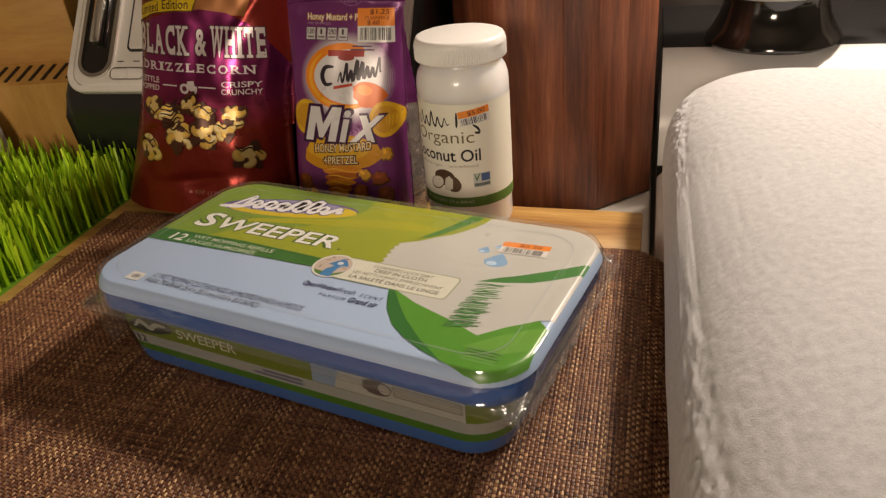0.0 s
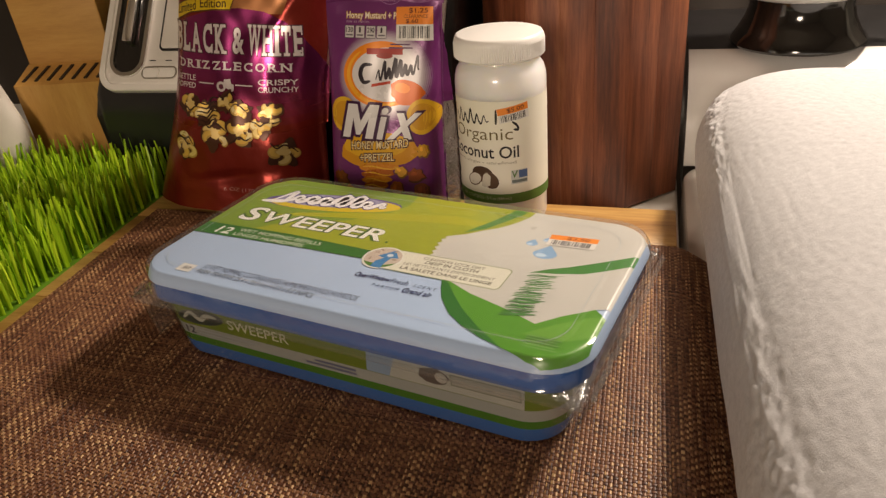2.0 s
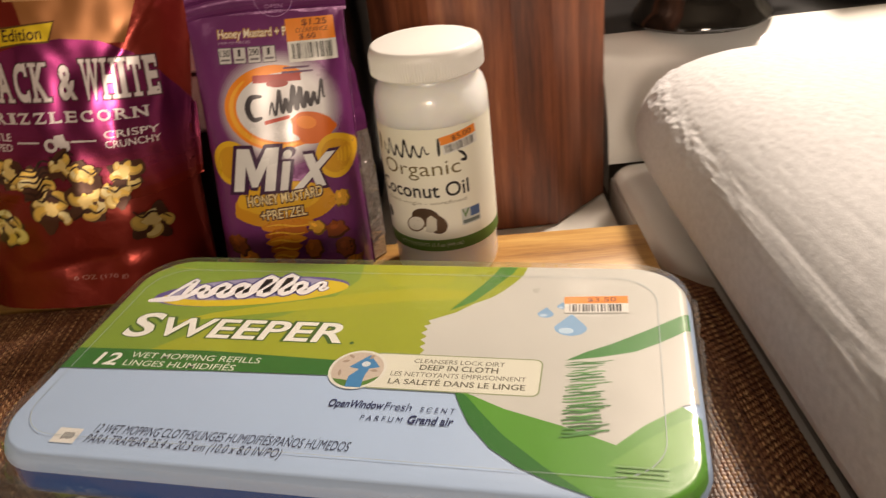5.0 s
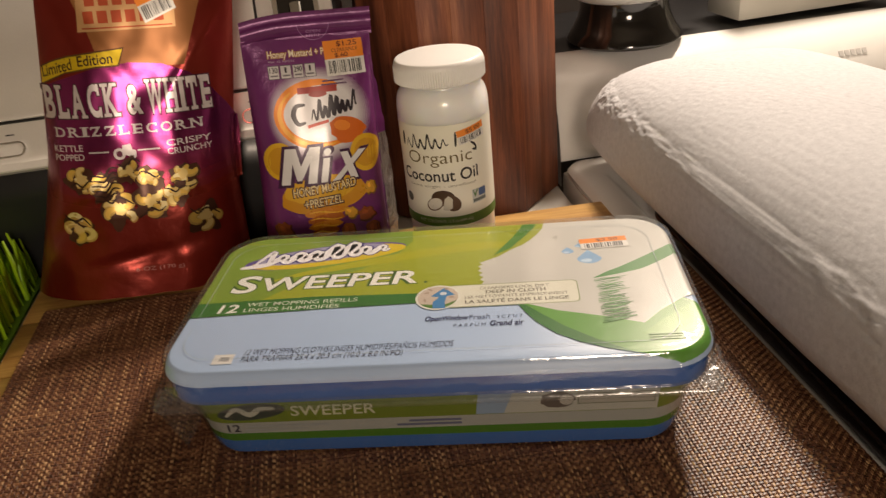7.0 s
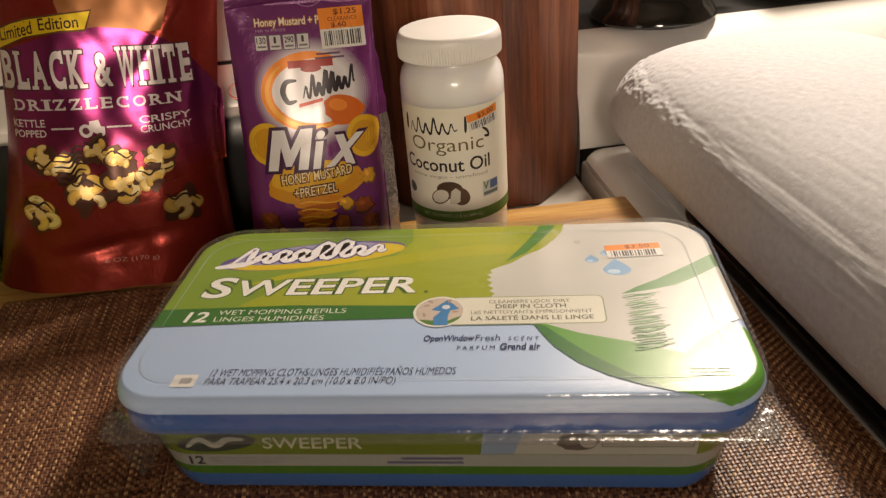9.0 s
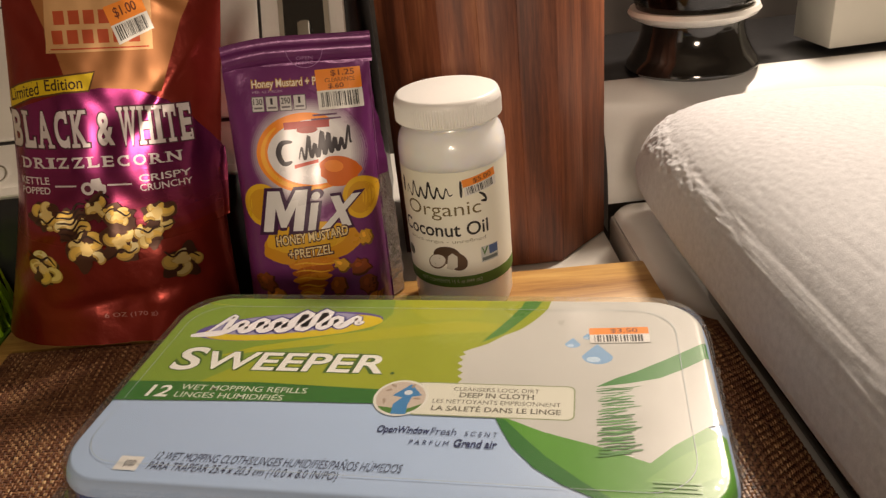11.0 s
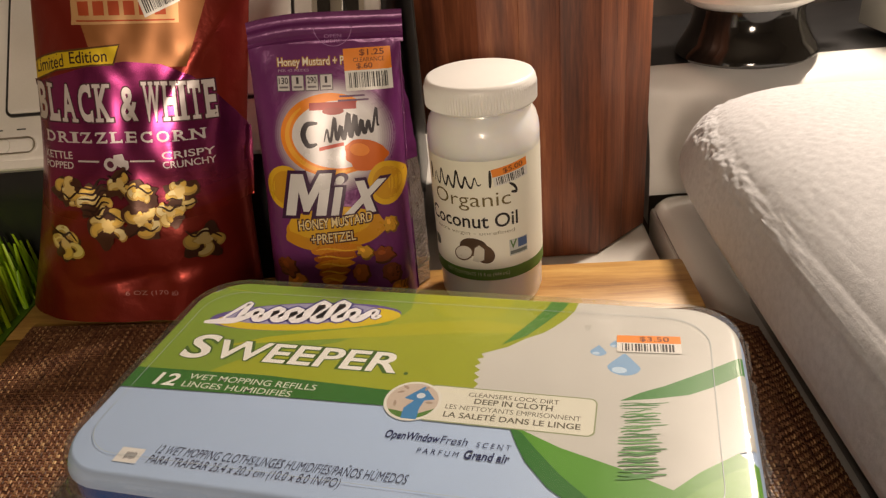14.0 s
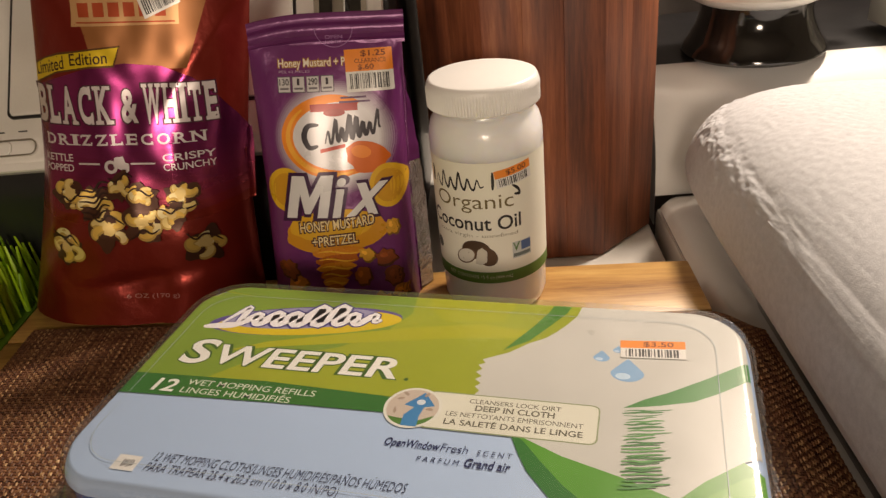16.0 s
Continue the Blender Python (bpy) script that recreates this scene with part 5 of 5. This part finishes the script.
for k, (x, y, r) in enumerate(((-31, 83, 10), (-16.5, 77, 11), (0, 87, 9), (-9.5, 62, 11.5), (10, 66, 11.5), (12, 82, 9.5), (33, 81, 10.5), (27, 70, 9.5), (-39, 50, 11), (43, 50, 11.5))):
    faint = 0.6 if k == 9 else 1.0

    def tone(r0, g0, b0):
        return r0 * faint, g0 * faint, b0 * faint
    corn.patch("kernel_shade", oval(x, y - 0.4, r * 0.96, r * 0.86, 30 * k, 36, 0.6, k + 2), tone(0.075, 0.026, 0.012))
    turn = kernel.uniform(0, 6.28)
    for q in range(5):
        # a curl of popped corn: a broad open arc with a lighter crown
        a = turn + q * 1.26 + kernel.uniform(-0.35, 0.35)
        d, bend = r * kernel.uniform(0.34, 0.58), r * kernel.uniform(0.26, 0.44)
        cx, cy, first, sweep = x + d * math.cos(a), y + d * math.sin(a), kernel.uniform(0, 6.28), kernel.uniform(2.6, 4.2)
        curl = [(cx + bend * math.cos(first + sweep * i / 6), cy + 0.8 * bend * math.sin(first + sweep * i / 6)) for i in range(7)]
        corn.patch("kernel_lobe", stroke(curl, 0.25 * r), tone(0.56, 0.36, 0.09))
        corn.patch("kernel_light", stroke([(u + 0.02 * r, v + 0.06 * r) for u, v in curl], 0.16 * r), tone(*((0.80, 0.62, 0.24), (0.76, 0.50, 0.10), (0.83, 0.70, 0.36))[q % 3]))
    corn.patch("kernel_lobe", oval(x, y + 0.1 * r, 0.34 * r, 0.28 * r, 40 * k, 28, 0.4, k + 40), tone(0.78, 0.58, 0.22), "cream popped kernel print")
    for q in range(6 if k == 1 else 1):
        a, b = kernel.uniform(-0.5, 0.5), kernel.uniform(-0.7, 0.7) if k != 1 else -0.6 + 0.3 * q
        corn.patch("drizzle", stroke([(x - 0.8 * r + 1.6 * r * i / 4, y + b * r + (0.5 if k == 1 else a) * r * (i / 4 - 0.5) + 0.2 * r * math.sin(i * 2.1 + k)) for i in range(5)], 0.06 * r), (0.035, 0.012, 0.006), "dark drizzle")
corn.words("6 OZ (170 g)", -8, 24, 16.4, 20.0, (0.42, 0.20, 0.18), 0.0)
corn.patch("text_bar", rect(20, 46, 27.5, 28.3), (0.40, 0.2, 0.18))
corn.patch("logo_panel", [(-18, 175.2), (42, 175.6), (44, 206), (-15, 206)], (0.62, 0.36, 0.16), "cream and orange maker's panel")
corn.patch("logo_panel_line", rect(-15, 40, 176.8, 177.6), (0.42, 0.06, 0.02))
for x0, x1, y in ((-13, 38, 180), (-11, 39, 190.5)):
    for q in range(6):
        corn.patch("text_bar", rect(x0 + (x1 - x0) * q / 6, x0 + (x1 - x0) * (q + 0.72) / 6, y, y + 7.5), (0.44, 0.07, 0.02))
price_tag(corn, [(17, 199), (38, 206), (44, 187), (24, 178.5)], 0.5, [("$1.00", 0.2, 0.8, 0.1, 0.4, 0.01)], 5, "price sticker, stuck askew")

# the cracker bag
mix = Press(cracker_bag, mix_map, 2.6, None, 0.1, 0.28, 0.00003, 0.0001)
lilac, white = (0.34, 0.16, 0.36), (0.76, 0.74, 0.74)
for k in range(10):
    f = k / 9
    mix.patch("glow_print", oval(4, 109, 35 - 11 * f, 31 - 9 * f, 0, 40), tuple(a + (b - a) * f for a, b in zip((0.17, 0.04, 0.16), (0.72, 0.70, 0.72))), "soft white glow print")
arc = [(4 + 27 * math.cos(radians(a)), 110 + 20 * math.sin(radians(a))) for a in range(60, 300, 12)]
mix.patch("orange_sweep", stroke(arc + [(24, 92.5)], 3.2), (0.86, 0.26, 0.01), "orange sweep print")
mix.patch("orange_sweep", stroke([(x * 0.98, y) for x, y in arc[6:]], 1.4), (0.9, 0.42, 0.03))
mix.patch("red_mark", rect(-9, 17, 123.4, 127.4), (0.36, 0.03, 0.02))
mix.patch("red_mark", oval(4, 122.6, 6, 2.0), (0.30, 0.03, 0.02))
# maker's word as a plain dark shape, mascot as a plain orange shape
mix.patch("dark_mark", stroke([(-5, 116.5), (-11, 116), (-13.5, 110.5), (-11, 104.8), (-6, 105.5)], 1.6), (0.02, 0.012, 0.02), "dark running mark")
mix.patch("dark_mark", ribbon(-2, 29, 106.5, 118.5, (0.55, 1.0, 0.55, 1.05, 0.9, 0.6, 0.5, 1.0), 1.15, 5.5, 0.12), (0.02, 0.012, 0.02))
mix.patch("text_bar", [(-5, 101.6), (9, 104.4), (9, 106.2), (-5, 103.6)], (0.5, 0.05, 0.02))
mix.patch("orange_shape", oval(20.5, 98.5, 12.0, 8.4, -12, 36, 0.22, 4), (0.66, 0.14, 0.012), "plain orange rounded shape")
mix.patch("orange_shape", oval(17.5, 101.5, 5.5, 3.4, -12, 20), (0.84, 0.26, 0.03))
for cx, cy in ((-26, 81.5), (31.5, 81.5)):
    mix.patch("yellow_ring", oval(cx, cy, 11, 12.5), (0.72, 0.42, 0.02))
    mix.patch("yellow_ring", oval(cx, cy, 8.2, 9.5), (0.60, 0.30, 0.015))
mix.patch("yellow_swirl", oval(0, 57, 30, 13, 4, 36, 0.1, 9), (0.62, 0.28, 0.012))
mix.patch("yellow_swirl", oval(-2, 61, 25, 9, 4, 36, 0.1, 3), (0.72, 0.40, 0.02))
M_EDGE = [(-0.09, -0.08), (0.36, -0.08), (0.36, 0.25), (0.42, 0.02), (0.58, 0.02), (0.64, 0.25), (0.64, -0.08), (1.09, -0.08), (1.09, 1.08), (0.64, 1.08), (0.5, 0.75), (0.36, 1.08), (-0.09, 1.08)]
M_FACE = [(0, 0), (0.25, 0), (0.25, 0.58), (0.43, 0.1), (0.57, 0.1), (0.75, 0.58), (0.75, 0), (1, 0), (1, 1), (0.70, 1), (0.5, 0.5), (0.30, 1), (0, 1)]
for poly, c in ((M_EDGE, (0.045, 0.008, 0.05)), (M_FACE, (0.74, 0.73, 0.74))):
    mix.patch("lettering", [(-27.5 + 23.5 * u + 5.2 * v, 65.6 + 24 * v) for u, v in poly], c)
for g, w, c in ((1.7, 0.03, (0.045, 0.008, 0.05)), (0.0, 0.02, (0.74, 0.73, 0.74))):
    mix.words("i", -1.5 - g, 3.6 + g, 65.6 - g, 88.0 + g, c, w, 0.22)
    mix.words("x", 6.5 - g, 24.5 + g, 66.0 - g, 84.5 + g, c, w, 0.4)
for g, w, c in ((0.8, 0.09, (0.07, 0.018, 0.02)), (0.0, 0.012, (0.84, 0.68, 0.36))):
    mix.words("HONEY MUSTARD", -20.5 - g, 22 + g, 56.8 - g, 62.6 + g, c, w, 0.0, 4.0)
    mix.words("+PRETZEL", -14 - g, 12 + g, 48.6 - g, 54.2 + g, c, w, 0.0, 2.0)
for k in range(7):
    y, hw = 45 - 4.6 * k, 15 - 1.9 * k
    mix.patch("funnel_print", oval(0 - 0.7 * k, y, hw, 3.4, 4, 24, 0.15, k), ((0.60, 0.22, 0.01), (0.42, 0.11, 0.008))[k % 2])
    mix.patch("funnel_light", stroke([(-hw * 0.8 - 0.7 * k + hw * 1.6 * i / 6, y + 0.8 * math.sin(i)) for i in range(7)], 0.5), (0.76, 0.42, 0.03))
rnd = random.Random(6)
for x, y in ((-25, 25), (-12, 17), (16, 43), (13, 30), (31, 28), (35, 16), (32, 58), (-33, 13), (24, 12), (-22, 10), (4, 10), (14, 8), (-30, 34), (27, 40), (-4, 8), (33, 7), (-36, 6)):
    r = rnd.uniform(4.2, 6.2)
    hue = rnd.choice(((0.56, 0.20, 0.015), (0.62, 0.32, 0.03), (0.24, 0.055, 0.01), (0.36, 0.10, 0.012)))
    mix.patch("cracker_shade", oval(x + 0.6, y - 0.8, r * 1.1, r * 0.95, 20 * x, 18, 0.5, x), tuple(c * 0.35 for c in hue))
    mix.patch("cracker_print", oval(x, y, r, r * 0.82, 20 * x, 18, 0.5, x), hue)
    mix.patch("cracker_light", oval(x - 1, y + 1, r * 0.4, r * 0.25, 20 * x, 12, 0.4, x), tuple(min(1, c * 1.5) for c in hue))
for g, w, c in ((0.5, 0.07, (0.45, 0.22, 0.02)), (0.0, 0.01, (0.84, 0.78, 0.66))):
    mix.words("Honey Mustard + P", -25 - g, 11.5 + g, 145.2 - g, 150.6 + g, c, w)
mix.words("PER 43 PIECES", -25, -8, 143.6, 144.9, (0.5, 0.36, 0.5), 0.0)
for k, body in enumerate(("130", "1", "290", "1")):
    x0 = -26 + 7.9 * k
    mix.patch("fact_box", rect(x0, x0 + 7.2, 133.6, 142.0), (0.10, 0.08, 0.10))
    mix.patch("fact_box", rect(x0 + 0.4, x0 + 6.8, 134.0, 141.6), (0.60, 0.58, 0.58))
    mix.words(body, x0 + (1.0 if len(body) > 1 else 2.8), x0 + (6.2 if len(body) > 1 else 4.2), 137.4, 140.8, (0.04, 0.03, 0.04), 0.015)
    mix.patch("text_bar", rect(x0 + 1.2, x0 + 6, 135.2, 136.2), (0.16, 0.14, 0.16))
mix.patch("date_bar", rect(8, 22, 129.6, 130.6), (0.12, 0.05, 0.12))
mix.patch("date_bar", rect(7, 24, 127.4, 128.4), (0.12, 0.05, 0.12))
price_tag(mix, [(11.2, 154.2), (37.2, 154.8), (37.9, 132.8), (12, 132.6)], 0.52, [("$1.25", 0.34, 0.86, 0.04, 0.2, 0.012), ("CLEARANCE", 0.2, 0.86, 0.23, 0.33, 0.0), ("$.60", 0.26, 0.6, 0.36, 0.5, 0.012)], 7, "orange and white clearance sticker")
# opening tab printed on the seal
seal = Press(cracker_bag, lambda x, z, o: (x, -0.0014 - o, z), 6.0, None, 0.1, 0.3)
seal.words("OPEN", 1.5, 11, 160.2, 162.2, lilac, 0.0)
seal.words("HERE", 1.5, 11, 157.6, 159.5, lilac, 0.0)
seal.lay("tab_line", (lambda o, i: (o + i, [(k, k + 1, len(o) + k + 1, len(o) + k) for k in range(len(o) - 1)]))([(6.5 + 10.5 * math.cos(radians(a)), 166 + 10.5 * math.sin(radians(a))) for a in range(180, 361, 10)], [(6.5 + 10.1 * math.cos(radians(a)), 166 + 10.1 * math.sin(radians(a))) for a in range(180, 361, 10)]), lilac)


# the jar's label; x is an angle in thousandths of a turn-degree
def jar_map(x, z, off=0.0):
    a = radians(x * 1000)
    r = JAR_R + 0.0001 + off
    return r * math.sin(a), -r * math.cos(a), z * 1.03


rows = [[jar_map(a / 1000, z) for a in range(-160, 84, 3)] for z in (0.0255, 0.04, 0.06, 0.08, 0.0965)]
label = part("label", bm_grid(rows), plain("label_cream", (0.86, 0.84, 0.72), 0.5, 0, 0, 0.04), oil_jar, "cream paper label")
jl = Press(oil_jar, jar_map, 4.0, None, 0.0, 0.5, 0.000015, 0.00005)
jl.patch("green_band", rect(-160, 81, 25.6, 32.6), (0.10, 0.20, 0.03), "green label band")
jl.words("NET CONTENTS 15 fl oz (444 mL)", -70, 2, 27.6, 30.6, (0.55, 0.58, 0.42), 0.004)
black = (0.015, 0.012, 0.010)
# maker's words as plain dark shapes
jl.patch("dark_mark", stroke([(-87, 81.5), (-86.5, 86), (-86, 91)], 2.4), black, "dark running mark")
jl.patch("dark_mark", ribbon(-80, -22, 81.6, 90.5, (0.6, 0.95, 0.6, 1.0, 0.65, 0.6), 0.95, 0.6, 0.1), black)
jl.patch("dark_mark", stroke([(-13.5, 81.6), (-13, 86), (-13, 91.4)], 1.5), black)
jl.patch("dark_mark", stroke([(6, 83), (12, 80.4), (14, 77.4), (8, 77.6)], 1.1), black)
jl.words("Organic", -79, 7, 68.4, 79.2, (0.16, 0.12, 0.035), -0.004)
jl.words("Coconut Oil", -92, 14, 58.2, 66.6, black, 0.012)
jl.words("extra virgin - unrefined", -82, 10, 53.4, 56.2, (0.30, 0.27, 0.18), -0.004)
jl.patch("nut_print", oval(-35, 46.5, 15, 5.6, 0, 30), (0.075, 0.042, 0.022), "brown coconut print")
jl.patch("nut_print", oval(-24, 42.5, 11.5, 5.8, -8, 30), (0.10, 0.055, 0.028))
jl.patch("nut_flesh", oval(-46, 42.2, 11, 4.8, 8, 30), (0.14, 0.08, 0.04))
jl.patch("nut_flesh", oval(-46, 42.4, 9.6, 4.1, 8, 30), (0.66, 0.63, 0.55))
jl.patch("nut_flesh", [(-36, 38), (-33, 46), (-28, 48), (-23, 45.5), (-24, 39), (-30, 37.2)], (0.62, 0.59, 0.5))
jl.patch("seal_print", rect(3, 25, 39.5, 49.4), (0.55, 0.58, 0.55))
jl.patch("seal_print", rect(13, 24.4, 43.6, 49), (0.08, 0.14, 0.30))
jl.patch("seal_print", [(4, 49), (7, 43.6), (12, 49), (10, 49), (7.2, 46), (5.4, 49)], (0.10, 0.2, 0.06))
jl.patch("text_bar", rect(4, 24, 40.3, 42.4), (0.14, 0.17, 0.16))
jl.patch("seal_print", oval(-88, 44, 7, 3.4, 0, 24), (0.10, 0.11, 0.08))
price_tag(jl, [(-12, 91.6), (27, 94.8), (29, 84.6), (-9, 82.0)], 0.45, [("$5.00", 0.3, 0.86, 0.08, 0.4, 0.012)], 9, "orange and white price sticker")


# ---- things by the drying rack ----
def printed_pouch():
    t = thing("cloth_pouch", pose(-0.398, 0.672, COUNTER_Z + 0.001, 0, 0, -14), "white cloth pouch with brown and red print", "pouch")
    rows = []
    for j in range(25):
        k = j / 24
        z = 0.135 * k
        rx, ry = 0.062 * (1 - 0.22 * k) * (0.35 + 0.65 * math.sin(math.pi * min(1, 0.18 + k * 0.62))), 0.030 * (1 - 0.5 * k)
        rows.append([(rx * math.cos(a) * (1 + 0.05 * noise.noise(Vector((math.cos(a) * 2, math.sin(a) * 2, z * 30)))), ry * math.sin(a), z + 0.012 * math.cos(a) * k) for a in [2 * math.pi * i / 40 for i in range(40)]])
    part("cloth", bm_grid(rows, True, True, True), plain("white_cotton", (0.66, 0.63, 0.57), 0.9, 0, 0, 0.08, 800, 0.3), t)
    def front(x, z, off):
        k = z / 0.135
        rx, ry = 0.062 * (1 - 0.22 * k) * (0.35 + 0.65 * math.sin(math.pi * min(1, 0.18 + k * 0.62))), 0.030 * (1 - 0.5 * k)
        return x, -ry * math.sqrt(max(0.02, 1 - (x / (rx * 1.06)) ** 2)) - 0.0014 - off, z
    pr = Press(t, front, 4.0, None, 0.0, 0.8)
    pr.patch("print_mark", stroke([(2, 92), (14, 96), (26, 90), (36, 98)], 2.6), (0.10, 0.06, 0.05))
    pr.patch("print_mark", stroke([(20, 82), (26, 90), (30, 104)], 2.2), (0.12, 0.07, 0.06))
    pr.patch("print_mark", stroke([(-26, 90), (-14, 94), (-4, 88)], 2.2), (0.30, 0.05, 0.05))
    pr.patch("print_mark", stroke([(-20, 80), (-12, 84), (-8, 92)], 1.8), (0.10, 0.06, 0.05))
    part("strap", tube([(-0.055, -0.012, 0.118), (-0.02, -0.024, 0.124), (0.02, -0.024, 0.120), (0.045, -0.010, 0.128)], 0.0045, 8), plain("white_strap", (0.66, 0.63, 0.57), 0.9, 0, 0, 0.08), t, "white cord")
    return t


printed_pouch()


def green_box():
    t = thing("cereal_box", pose(-0.56, 0.845, COUNTER_Z, 0, 0, -10), "plain bright green box behind the pouch", "box")
    part("body", box(-0.05, 0.05, -0.02, 0.02, 0.0, 0.22, 0.002), plain("green_card", (0.12, 0.24, 0.02), 0.5, 0, 0, 0.08), t)
    return t


green_box()


def black_card():
    t = thing("package_card", pose(-0.1971, 0.2461, 0.0012, 0, 0, 20), "black cardboard package with grey brush print", "package")
    part("card", box(-0.11, 0.0, 0.0, 0.064, 0.0, 0.004, 0.0012), plain("black_card", (0.012, 0.011, 0.011), 0.35, 0, 0, 0.15), t)
    pr = Press(t, lambda x, y, o: (x, y, 0.004 + o), 30.0, None, 0.0, 0.4)
    rnd = random.Random(3)
    for y0, n in ((4, 9), (50, 6)):
        for k in range(n):
            a = -60 + rnd.uniform(-8, 8)
            pr.patch("brush_stroke", stroke([(a + 9 * i, y0 + 1.6 * k + rnd.uniform(-0.8, 0.8)) for i in range(6 + int(rnd.random() * 2))][:6], 1.0), (0.16, 0.165, 0.16), "grey brush stroke print")
    pr.patch("price_tag", rect(-52, -13, 25, 47), (0.66, 0.65, 0.62), "white price sticker")
    pr.patch("tag_block", rect(-44, -22, 27, 33), (0.3, 0.3, 0.3))
    pr.patch("tag_block", rect(-20, -15, 40, 44), (0.25, 0.25, 0.25))
    return t


black_card()
